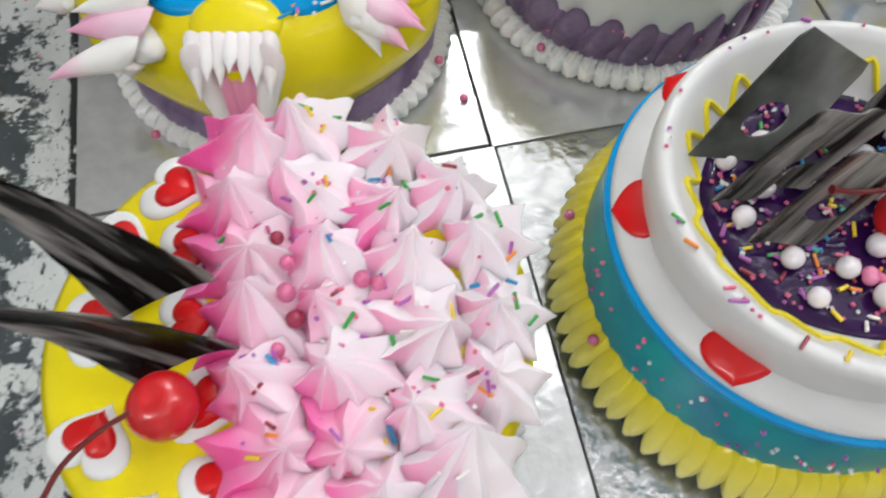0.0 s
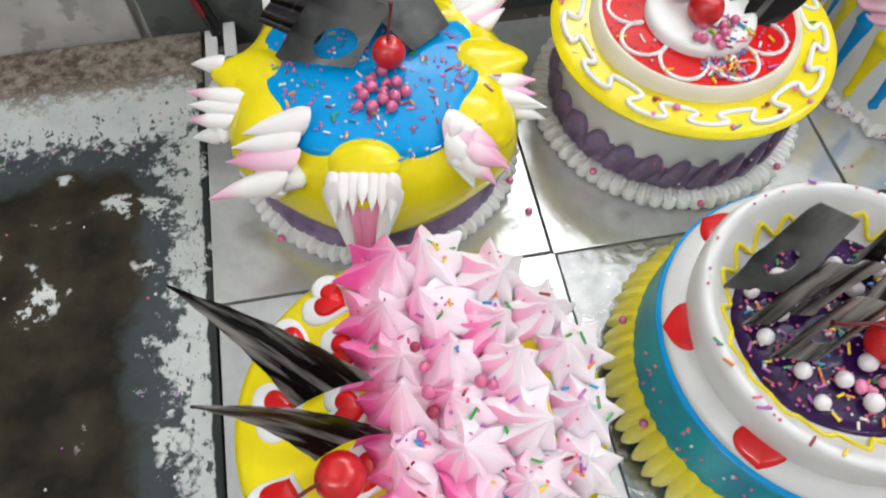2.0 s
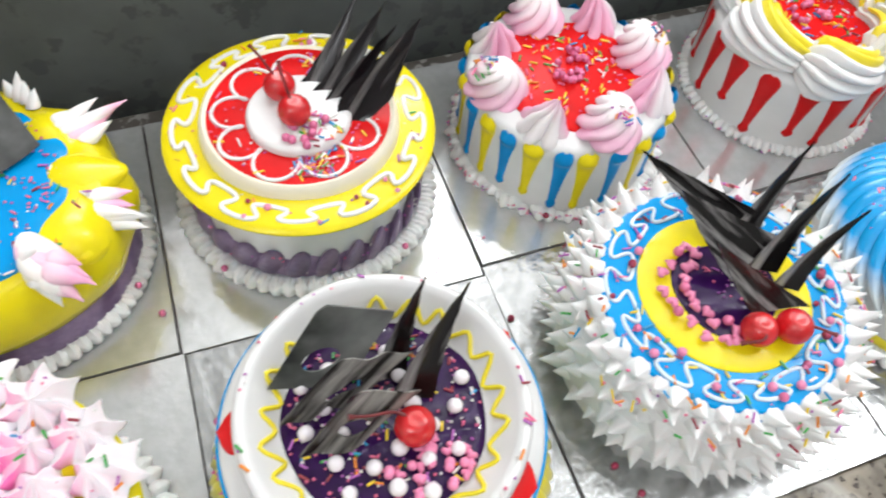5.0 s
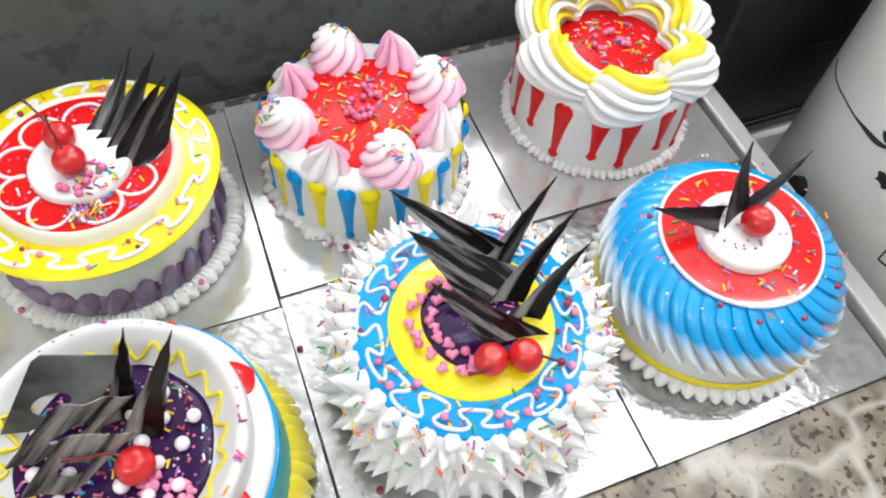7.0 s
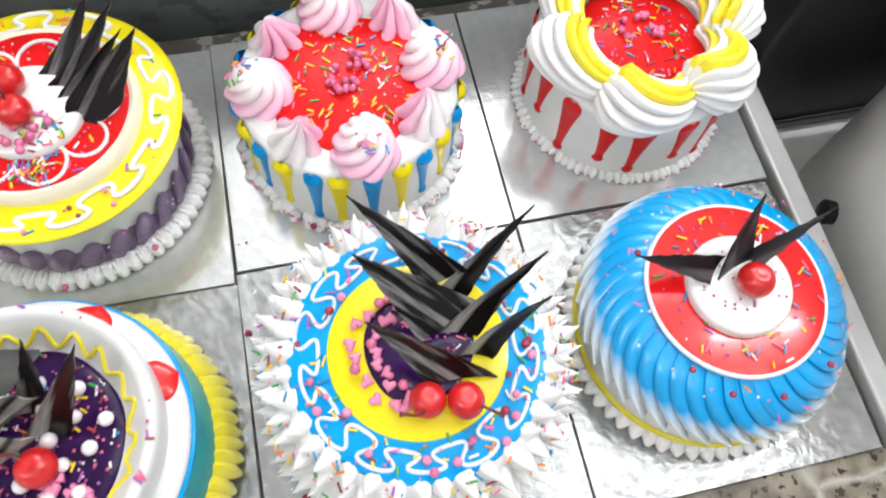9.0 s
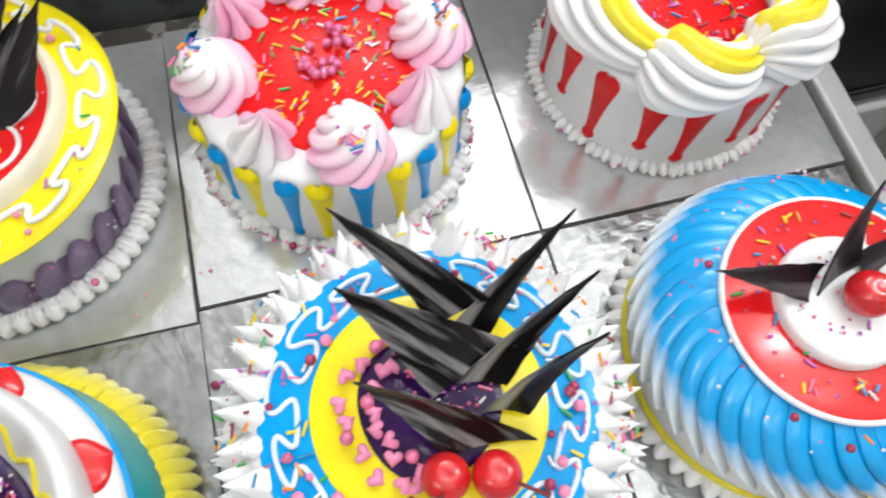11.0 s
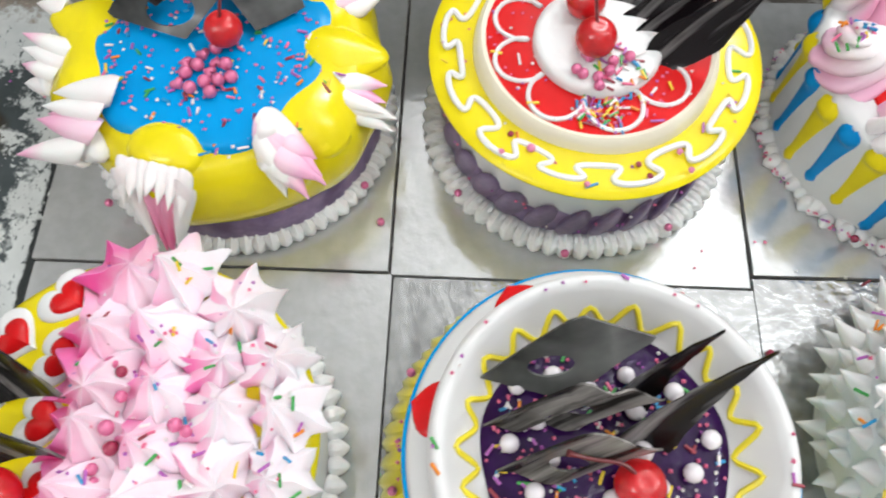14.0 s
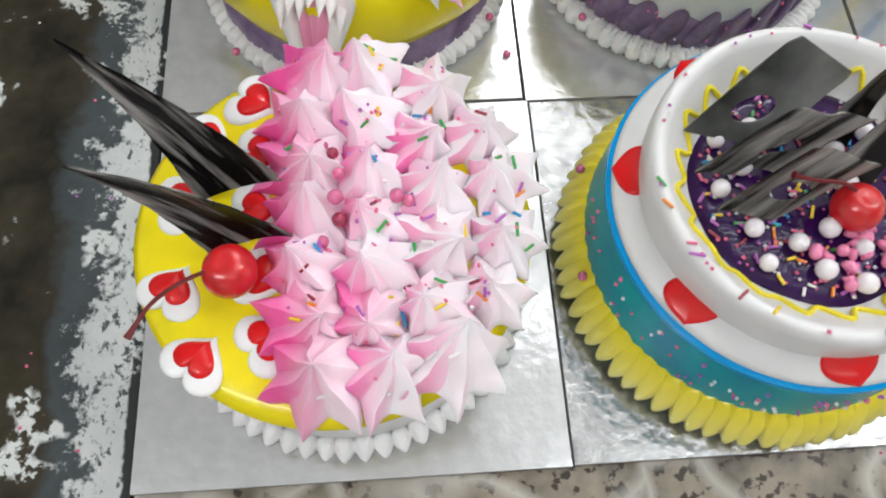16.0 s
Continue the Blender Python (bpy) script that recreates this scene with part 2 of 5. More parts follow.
DARK_PEARL = mat("crimson_pearl", (0.36, 0.03, 0.08), 0.18, metal=0.2, vary=0.15, coat=0.4)
SPRINKLE = [mat("sprinkle_" + n, c, 0.35, vary=0.1) for n, c in (
    ("orange", (0.85, 0.26, 0.02)), ("yellow", (0.86, 0.62, 0.03)), ("green", (0.05, 0.36, 0.07)), ("pink", (0.80, 0.16, 0.30)),
    ("blue", (0.02, 0.28, 0.55)), ("crimson", (0.30, 0.03, 0.05)), ("white", (0.82, 0.78, 0.76)), ("mauve", (0.45, 0.12, 0.45)))]
CHOC = chocolate_mat("dark_chocolate", (0.006, 0.005, 0.005), (0.36, 0.345, 0.335), 75, 0.20, 9, (0.48, 0.66))
# Streaks partly real, partly glossy highlights put into the colour.
CHOC_STRIPE = chocolate_mat("white_streaked_chocolate", (0.005, 0.004, 0.004), (0.24, 0.225, 0.215), 150, 0.18, 16, (0.50, 0.66))
CHOC_SOFT = chocolate_mat("softly_streaked_chocolate", (0.016, 0.014, 0.013), (0.46, 0.43, 0.40), 85, 0.18, 8, (0.40, 0.68))
CHOC_CROSS = chocolate_mat("cross_streaked_chocolate", (0.007, 0.006, 0.006), (0.26, 0.25, 0.245), 130, 0.20, 12, (0.48, 0.64))
# Grey patches include the plate's glossy reflection, put into the colour.
CHOC_PLATE = chocolate_mat("grey_sheen_chocolate", (0.030, 0.033, 0.030), (0.19, 0.195, 0.185), 14, 0.16, 16, (0.36, 0.62))
CHOC_GREY = chocolate_mat("bloomed_chocolate", (0.008, 0.008, 0.008), (0.125, 0.128, 0.124), 17, 0.22, 15, (0.36, 0.58))
# Pale streaks here also carry the bundle's highlights as colour.
CHOC_BUNDLE = chocolate_mat("streaked_black_chocolate", (0.007, 0.005, 0.006), (0.22, 0.21, 0.205), 120, 0.22, 8, (0.51, 0.68))
CHOC_BLACK = chocolate_mat("black_chocolate", (0.010, 0.007, 0.009), (0.09, 0.075, 0.08), 90, 0.25, 10, (0.48, 0.68))
FOIL = mat("silver_foil", (0.66, 0.665, 0.67), 0.15, metal=0.60, vary=0.10, scale=90, bump=0.16, bump_scale=110)
# Strong colour mottling stands in for bright and dark reflections on the crinkles.
FOIL_CRINKLED = mat("crinkled_foil", (0.46, 0.465, 0.465), 0.20, metal=0.76, vary=0.30, scale=70, bump=0.5, bump_scale=95)
CARD = mat("board_edge", (0.32, 0.31, 0.30), 0.7, vary=0.3, scale=90)
WORN = worn_top_mat("worn_painted_metal")
GRANITE = speckled_mat("mottled_stone", (0.31, 0.265, 0.205), (0.050, 0.038, 0.029), 0.22, 135, vein=(0.52, 0.49, 0.44), deep=0.42, vein_amount=0.75)
# Worn grey-brown, darkened so the shade in the board gaps is in the colour.
UNDER = speckled_mat("worn_counter_gap_dark", (0.085, 0.075, 0.065), (0.20, 0.19, 0.18), 0.6, 70)
DARK_WALL = speckled_mat("dark_painted_wall", (0.130, 0.140, 0.133), (0.085, 0.090, 0.087), 0.5, 45, deep=0.78)
PANEL_PALE = speckled_mat("scuffed_pale_board", (0.60, 0.58, 0.56), (0.36, 0.34, 0.32), 0.5, 40)
RAIL = mat("pale_metal_rail", (0.55, 0.55, 0.54), 0.35, metal=0.2, vary=0.15, scale=30, bump=0.1)
CAN_WHITE = mat("white_enamel", (0.86, 0.845, 0.82), 0.35, vary=0.08, scale=8, bump=0.05, bump_scale=20)
BLACK_TUB = mat("black_plastic", (0.012, 0.012, 0.012), 0.4, vary=0.5, scale=20)
BLACK = mat("black_mark", (0.012, 0.012, 0.012), 0.6, vary=0.4)
CABLE_BLACK = mat("black_cable", (0.012, 0.012, 0.012), 0.45)
CABLE_RED = mat("red_cable", (0.22, 0.015, 0.018), 0.45)
PLASTER = mat("room_plaster", (0.74, 0.73, 0.71), 0.8, vary=0.1, scale=4, bump=0.1, bump_scale=30)
FLOOR_TILE = mat("grey_floor", (0.22, 0.21, 0.20), 0.5, vary=0.25, scale=8)
STAR_WHITE = mat("star_cream", (0.90, 0.82, 0.85), 0.4, vary=0.05, sss=0.2)
STAR_DEEP = blend_mat("deep_pink_star", (0.82, 0.10, 0.36), (0.90, 0.75, 0.81), 0, -0.018, 0.014, rough=0.42, noise_amount=0.2)
STAR_MID = blend_mat("mid_pink_star", (0.86, 0.18, 0.44), (0.91, 0.74, 0.81), 0, -0.018, 0.009, rough=0.42, noise_amount=0.2)
STAR_PALE = blend_mat("pale_pink_star", (0.88, 0.40, 0.58), (0.90, 0.82, 0.86), 0, -0.018, 0.006, rough=0.42, noise_amount=0.2)
for cream in (STAR_WHITE, STAR_DEEP, STAR_MID, STAR_PALE):
    b = cream.node_tree.nodes["Principled BSDF"]
    b.inputs["Subsurface Weight"].default_value = 0.55
    b.inputs["Subsurface Radius"].default_value = (0.007, 0.005, 0.005)
    b.inputs["Subsurface Scale"].default_value = 1.0
ROSE = blend_mat("pink_white_rosette", (0.84, 0.47, 0.62), (0.86, 0.78, 0.79), 2, 0.004, 0.032, rough=0.4, noise_amount=0.5, noise_scale=60)
KISS = blend_mat("pink_kiss", (0.86, 0.80, 0.81), (0.84, 0.45, 0.61), 1, -0.010, 0.006, rough=0.4, noise_amount=0.3)
PETAL_BLUE = blend_mat("blue_petal", (0.76, 0.82, 0.84), (0.0, 0.33, 0.72), 2, 0.056, 0.078, rough=0.25, coat=0.25, noise_amount=0.4, noise_scale=110)


# ---- mesh helpers ----
def to_mesh(name, bm, mats, smooth=True):
    bmesh.ops.recalc_face_normals(bm, faces=bm.faces)
    for e in bm.edges:
        if len(e.link_faces) == 2 and e.calc_face_angle() > 0.85:
            e.smooth = False
    me = bpy.data.meshes.new(name)
    bm.to_mesh(me)
    bm.free()
    for m in (mats if isinstance(mats, (list, tuple)) else [mats]):
        me.materials.append(m)
    if smooth:
        me.polygons.foreach_set("use_smooth", [True] * len(me.polygons))
    return me


def part(name, bm, material, parent, label="", m=None, smooth=True):
    me = bm if isinstance(bm, bpy.types.Mesh) else to_mesh(name, bm, material, smooth)
    ob = new(name, me)
    ob.parent = parent
    if m is not None:
        ob.matrix_basis = m
    if label:
        ob["label"] = label
    return ob


def thing(name, bm, material, m, label, category, group="", kind="", smooth=True):
    me = bm if isinstance(bm, bpy.types.Mesh) else to_mesh(name, bm, material, smooth)
    ob = new(name, me)
    ob.matrix_basis = m
    return tagged(ob, label, category, group, kind)


def lathe(profile, seg=96, shape=None, close=False):
    """Turns (radius, height) pairs about z. shape(angle, index, r, z) may bend each ring."""
    bm = bmesh.new()
    rings = []
    for i, (r, z) in enumerate(profile):
        if r <= 1e-6:
            rings.append([bm.verts.new((0, 0, z))])
            continue
        ring = []
        for k in range(seg):
            a = 2 * math.pi * k / seg
            rr, zz = shape(a, i, r, z) if shape else (r, z)
            ring.append(bm.verts.new((rr * math.cos(a), rr * math.sin(a), zz)))
        rings.append(ring)
    for p, q in zip(rings, rings[1:]):
        for k in range(seg):
            j = (k + 1) % seg
            if len(p) == 1 and len(q) == 1:
                continue
            if len(p) == 1:
                bm.faces.new((p[0], q[k], q[j]))
            elif len(q) == 1:
                bm.faces.new((p[k], p[j], q[0]))
            else:
                bm.faces.new((p[k], p[j], q[j], q[k]))
    return bm


def smoothed(points, n=6, closed=False):
    """A Catmull-Rom line through the points."""
    pts = [Vector(p) for p in points]
    out = []
    count = len(pts)
    for i in range(count if closed else count - 1):
        if closed:
            p0, p1, p2, p3 = pts[i - 1], pts[i], pts[(i + 1) % count], pts[(i + 2) % count]
        else:
            p0, p1, p2, p3 = pts[max(i - 1, 0)], pts[i], pts[i + 1], pts[min(i + 2, count - 1)]
        for k in range(n):
            t = k / n
            out.append(0.5 * ((2 * p1) + (p2 - p0) * t + (2 * p0 - 5 * p1 + 4 * p2 - p3) * t * t + (3 * p1 - p0 - 3 * p2 + p3) * t ** 3))
    if not closed:
        out.append(pts[-1])
    return out


def tube(points, radius, seg=8, closed=False, flat=1.0, bm=None):
    """A round bead along a line; radius may be a function of 0..1. flat squeezes it in z."""
    bm = bm or bmesh.new()
    pts = [Vector(p) for p in points]
    rings = []
    side = None
    for i, p in enumerate(pts):
        a = pts[i - 1] if (i or closed) else p
        c = pts[(i + 1) % len(pts)] if (i < len(pts) - 1 or closed) else p
        d = (c - a).normalized()
        if side is None:
            side = d.cross(Vector((0, 0, 1)))
            if side.length < 0.1:
                side = d.cross(Vector((1, 0, 0)))
        side = (side - d * side.dot(d)).normalized()
        up = side.cross(d)
        r = radius(i / max(1, len(pts) - 1)) if callable(radius) else radius
        rings.append([bm.verts.new(p + side * r * math.cos(2 * math.pi * k / seg) + up * r * flat * math.sin(2 * math.pi * k / seg)) for k in range(seg)])
    pairs = list(zip(rings, rings[1:])) + ([(rings[-1], rings[0])] if closed else [])
    for p, q in pairs:
        for k in range(seg):
            bm.faces.new((p[k], p[(k + 1) % seg], q[(k + 1) % seg], q[k]))
    if not closed:
        bm.faces.new(rings[0])
        bm.faces.new(rings[-1])
    return bm


def piped_star(n, r, h, twist, depth, bulge, levels=9, sub=4, lean=0.0, sharp=False):
    """A piped drop of cream with n ridges that twist and run up to a peak."""
    bm = bmesh.new()
    seg = n * sub * 2
    rings = []
    for i in range(levels):
        u = i / levels
        base = r * ((1 - u) ** bulge) * (1.0 if u > 0.08 else 0.93)
        ring = []
        for k in range(seg):
            a = 2 * math.pi * k / seg
            ridge = abs(((a * n / (2 * math.pi)) % 1.0) * 2 - 1) ** 1.8 if sharp else abs(math.cos(a * n / 2)) ** 0.7
            rr = base * (1 - depth * (1 - ridge))
            aa = a + twist * u
            ring.append(bm.verts.new((rr * math.cos(aa) + lean * u * u, rr * math.sin(aa), h * u)))
        rings.append(ring)
    tip = bm.verts.new((lean, 0, h))
    for p, q in zip(rings, rings[1:]):
        for k in range(seg):
            face = bm.faces.new((p[k], p[(k + 1) % seg], q[(k + 1) % seg], q[k]))
            face.material_index = 1 if sharp and k % (2 * sub) < sub else 0
    for k in range(seg):
        face = bm.faces.new((rings[-1][k], rings[-1][(k + 1) % seg], tip))
        face.material_index = 1 if sharp and k % (2 * sub) < sub else 0
    bm.faces.new(rings[0])
    return bm


def softened(bm, amount, scale, seed):
    """Pulls a piped shape about a little, so that no two are quite alike."""
    for v in bm.verts:
        v.co += Vector(noise.noise_vector(v.co * scale + Vector((7.3 * seed, 1.7, 3.1)))) * amount
    return bm


def blob(rx, ry, rz, seg=12, rings=7, shape=None):
    bm = bmesh.new()
    bmesh.ops.create_uvsphere(bm, u_segments=seg, v_segments=rings, radius=1.0)
    for v in bm.verts:
        c = Vector((v.co.x * rx, v.co.y * ry, v.co.z * rz))
        v.co = shape(c) if shape else c
    return bm


def heart_bm(size, height, levels=5, seg=36, notch=5.0):
    """A domed heart lying flat."""
    bm = bmesh.new()
    rings = []
    for i in range(levels):
        u = i / levels
        s = math.sqrt(max(0.0, 1 - u * u)) if i else 1.0
        ring = []
        for k in range(seg):
            a = 2 * math.pi * k / seg
            x = 16 * math.sin(a) ** 3 / 17
            y = (13 * math.cos(a) - notch * math.cos(2 * a) - 2 * math.cos(3 * a) - notch * 0.2 * math.cos(4 * a)) / 17 + 0.12
            ring.append(bm.verts.new((x * s * size, y * s * size, height * u)))
        rings.append(ring)
    top = bm.verts.new((0, 0, height))
    for p, q in zip(rings, rings[1:]):
        for k in range(seg):
            bm.faces.new((p[k], p[(k + 1) % seg], q[(k + 1) % seg], q[k]))
    for k in range(seg):
        bm.faces.new((rings[-1][k], rings[-1][(k + 1) % seg], top))
    bm.faces.new(rings[0])
    return bm


def sheet(nu, nv, place, thick):
    """A sheet of that thickness over a grid; place(u, v) gives the middle, the sheet's faces lie along z."""
    bm = bmesh.new()
    top = [[bm.verts.new(Vector(place(i / nu, j / nv)) + Vector((0, 0, thick / 2))) for j in range(nv + 1)] for i in range(nu + 1)]
    low = [[bm.verts.new(Vector(place(i / nu, j / nv)) - Vector((0, 0, thick / 2))) for j in range(nv + 1)] for i in range(nu + 1)]
    for i in range(nu):
        for j in range(nv):
            bm.faces.new((top[i][j], top[i + 1][j], top[i + 1][j + 1], top[i][j + 1]))
            bm.faces.new((low[i][j], low[i][j + 1], low[i + 1][j + 1], low[i + 1][j]))
    for i in range(nu):
        bm.faces.new((top[i][0], low[i][0], low[i + 1][0], top[i + 1][0]))
        bm.faces.new((top[i][nv], top[i + 1][nv], low[i + 1][nv], low[i][nv]))
    for j in range(nv):
        bm.faces.new((top[0][j], top[0][j + 1], low[0][j + 1], low[0][j]))
        bm.faces.new((top[nu][j], low[nu][j], low[nu][j + 1], top[nu][j + 1]))
    return bm


def axes(origin, along, across):
    """A pose with x along the first way and y near the second."""
    x = Vector(along).normalized()
    y = Vector(across)
    y = (y - x * y.dot(x)).normalized()
    z = x.cross(y)
    m = Matrix((x, y, z)).transposed().to_4x4()
    m.translation = Vector(origin)
    return m


def box_bm(x0, y0, z0, x1, y1, z1, bevel=0.0):
    bm = bmesh.new()
    bmesh.ops.create_cube(bm, size=1.0)
    for v in bm.verts:
        v.co = Vector(((x0 + x1) / 2 + v.co.x * (x1 - x0), (y0 + y1) / 2 + v.co.y * (y1 - y0), (z0 + z1) / 2 + v.co.z * (z1 - z0)))
    if bevel:
        bmesh.ops.bevel(bm, geom=bm.edges[:], offset=bevel, segments=2, profile=0.5, affect="EDGES")
    return bm


# ---- decorations that lie on the cakes ----
def blade(tip, p, q, bend=0.005, material=CHOC, leaf=False, label="curved dark chocolate blade with pale streaks stuck in the icing"):
    """A thin curved three-cornered blade of chocolate: its point and the two ends of its foot."""
    tip, p, q = Vector(tip), Vector(p), Vector(q)
    mid = (p + q) / 2
    m = axes(mid, tip - mid, q - p)
    inv = m.inverted()
    t, a, c = inv @ tip, inv @ p, inv @ q

    def place(u, v):
        w = 0.5 + (v - 0.5) * min(1.0, 0.3 + 2.6 * u) * 1.25 if leaf else v
        foot = a * (1 - w) + c * w
        s = u ** 1.08
        out = foot * (1 - s) + t * s
        ragged = 0.0004 * math.sin(29 * u + 11 * v) * (1 if v in (0.0, 1.0) else 0)
        out.y += ragged
        out.z += bend * (math.sin(math.pi * u) - 0.7 * (2 * v - 1) ** 2 * (1 - u))
        return out

    return thing("chocolate_shard", sheet(16, 6, place, 0.0013), material, m, label, "chocolate", "chocolate shards")


def plate(left, top, right, low, hole=None, waves=0.0, count=5, bend=0.004, material=CHOC_GREY, upward=False, label="thin dark chocolate plate leaning on the cake"):
    """A thin four-cornered chocolate plate, flat or corrugated, with an oval cut-out where hole is given."""
    left, top, right, low = (Vector(v) for v in (left, top, right, low))
    m = axes(left, top - left, low - left)
    inv = m.inverted()
    a, c, d, e = (inv @ v for v in (left, top, right, low))

    def place(u, v):
        out = (a * (1 - u) + c * u) * (1 - v) + (e * (1 - u) + d * u) * v
        out.z += waves * math.sin(2 * math.pi * count * (u if upward else v)) + bend * math.sin(2.6 * u) * (0.4 + 0.6 * v)
        return out

    if not hole:
        bm = sheet(10 * count if waves and upward else 10, 10 * count if waves and not upward else 8, place, 0.0013)
    else:
        hu, hv, ru, rv = hole
        bm = bmesh.new()
        n = 48
        rows = []
        for z in (0.00065, -0.00065):
            rings = []
            for f in (1.0, 0.5, 0.0):
                ring = []
                for k in range(n):
                    w = 2 * math.pi * k / n
                    du, dv = math.cos(w), math.sin(w)
                    reach = min(((1 - hu) / du) if du > 1e-9 else 9, (-hu / du) if du < -1e-9 else 9, ((1 - hv) / dv) if dv > 1e-9 else 9, (-hv / dv) if dv < -1e-9 else 9)
                    ou, ov, iu, iv = hu + reach * du, hv + reach * dv, hu + ru * du, hv + rv * dv
                    ring.append(bm.verts.new(place(iu + (ou - iu) * f, iv + (ov - iv) * f) + Vector((0, 0, z))))
                rings.append(ring)
            rows.append(rings)
        for k in range(n):
            j = (k + 1) % n
            for side in rows:
                for x, y in zip(side, side[1:]):
                    bm.faces.new((x[k], x[j], y[j], y[k]))
            for x, y in ((rows[0][0], rows[1][0]), (rows[0][2], rows[1][2])):
                bm.faces.new((x[k], y[k], y[j], x[j]))
    return thing("chocolate_plate", bm, material, m, label, "chocolate", "chocolate plates")


def meander(radius, amp, cycles, curl, z, n=None):
    """A closed line of round bends about a circle."""
    out = []
    n = n or cycles * 30
    for k in range(n):
        a = 2 * math.pi * k / n
        ph = cycles * a + 0.35 * math.sin(3 * a)
        wob = 1 + 0.25 * math.sin(5 * a + 1)
        r = radius + amp * wob * math.sin(ph)
        out.append((r * math.cos(a - curl * math.sin(2 * ph)), r * math.sin(a - curl * math.sin(2 * ph)), z))
    return out


def cherry(at, r=0.0125, stem=None, roll=0.0, label="glossy red glazed cherry resting on the cake"):
    def dimple(c):
        d = math.hypot(c.x, c.y)
        if c.z > 0:
            c.z -= 0.16 * r * math.exp(-(d / (0.30 * r)) ** 2)
        return c

    top = thing("cherry", blob(r, r, r * 0.97, 28, 18, dimple), CHERRY, pose(*at, 0, 0, roll), label, "cherry", "glazed cherries")
    if stem:
        pts = smoothed([(0, 0, r * 0.6)] + [tuple(p) for p in stem], 6)
        part("stem", tube(pts, lambda u: 0.0011 + 0.0011 * max(0, u - 0.85) * 6, 7), STEM, top, "dark thin cherry stem", pose(0, 0, 0, 0, 0, -roll))
    return top


pearl_bm = {}


def pearl(x, y, z, r, material, label):
    key = (round(r, 4), material.name)
    if key not in pearl_bm:
        pearl_bm[key] = to_mesh("sugar_pearl", blob(r, r, r, 14, 9), material)
    return thing("sugar_pearl", pearl_bm[key], None, pose(x, y, z + r * 0.85), label, "sugar pearl", "sugar pearls")


def sugar_heart(x, y, z, turn, material=PINK_HEART, size=0.0042):
    key = ("heart", size, material.name)
    if key not in pearl_bm:
        pearl_bm[key] = to_mesh("sugar_heart", heart_bm(size, 0.0038, 4, 20), material)
    return thing("sugar_heart", pearl_bm[key], None, pose(x, y, z, random.uniform(-12, 12), random.uniform(-12, 12), turn), "small pink sugar heart lying on the cake", "sugar heart", "sugar hearts")


def sprinkles(count, spot, label, colours=range(8), length=0.0072, dots=0.35):
    """A strewing of sugar strands and tiny beads. spot() gives a place and the way up there."""
    verts, faces, mats = [], [], []
    for _ in range(count):
        p, up = spot()
        p, up = Vector(p), Vector(up).normalized()
        a = random.uniform(0, 2 * math.pi)
        ref = Vector((math.cos(a), math.sin(a), 0.0))
        d = (ref - up * ref.dot(up)).normalized()
        s = up.cross(d)
        colour = random.choice(list(colours))
        base = len(verts)
        if random.random() < dots:
            r = random.uniform(0.0010, 0.0016)
            c = p + up * r * 0.8
            for v in (d, s, -d, -s):
                verts.append(c + v * r)
            verts.extend((c + up * r, c - up * r))
            for k in range(4):
                faces.append((base + k, base + (k + 1) % 4, base + 4))
                faces.append((base + (k + 1) % 4, base + k, base + 5))
            mats.extend([random.choice((3, 6, 7, 3)) % 8] * 8)
            continue
        r = random.uniform(0.0008, 0.0010)
        half = length * random.uniform(0.3, 0.6)
        c = p + up * (r * 0.9)
        d = (d + up * random.uniform(-0.08, 0.12)).normalized()
        for e in (-half, half):
            for k in range(6):
                q = 2 * math.pi * k / 6
                verts.append(c + d * e + s * r * math.cos(q) + up * r * math.sin(q))
        for k in range(6):
            faces.append((base + k, base + (k + 1) % 6, base + 6 + (k + 1) % 6, base + 6 + k))
        faces.append(tuple(base + k for k in range(5, -1, -1)))
        faces.append(tuple(base + 6 + k for k in range(6)))
        mats.extend([colour] * 8)
    me = bpy.data.meshes.new("sprinkles")
    me.from_pydata([tuple(v) for v in verts], [], faces)
    for m in SPRINKLE:
        me.materials.append(m)
    me.polygons.foreach_set("material_index", mats)
    return tagged(new("sprinkles", me), label, "sprinkles", "", "stuff")


def flat_spot(cx, cy, z, r0, r1, a0=0, a1=360):
    def spot():
        a = radians(random.uniform(a0, a1))
        r = math.sqrt(random.uniform(r0 * r0, r1 * r1))
        return (cx + r * math.cos(a), cy + r * math.sin(a), z), (0, 0, 1)
    return spot


def cake(name, x, y, label):
    ob = new(name)
    ob.empty_display_size = 0.05
    ob.matrix_basis = pose(x, y, 0)
    return tagged(ob, label, "cake", "cakes on the counter")


def around(name, mesh, parent, n, r, z, spin=0.0, tilt=0.0, jitter=0.0, scale=1.0, start=0.0, yaw=0.0):
    """Copies of one piece set round a circle, facing out along local x."""
    for k in range(n):
        a = 360 * k / n + start + random.uniform(-jitter, jitter) * 120 / n
        m = pose(0, 0, 0, 0, 0, a) @ pose(r + random.uniform(-jitter, jitter) * 0.004, 0, z, spin, tilt + random.uniform(-jitter, jitter) * 20, yaw)
        s = scale * (1 + random.uniform(-jitter, jitter) * 0.25)
        part(name, mesh, None, parent, "", m @ Matrix.Diagonal((s, s, s, 1)))


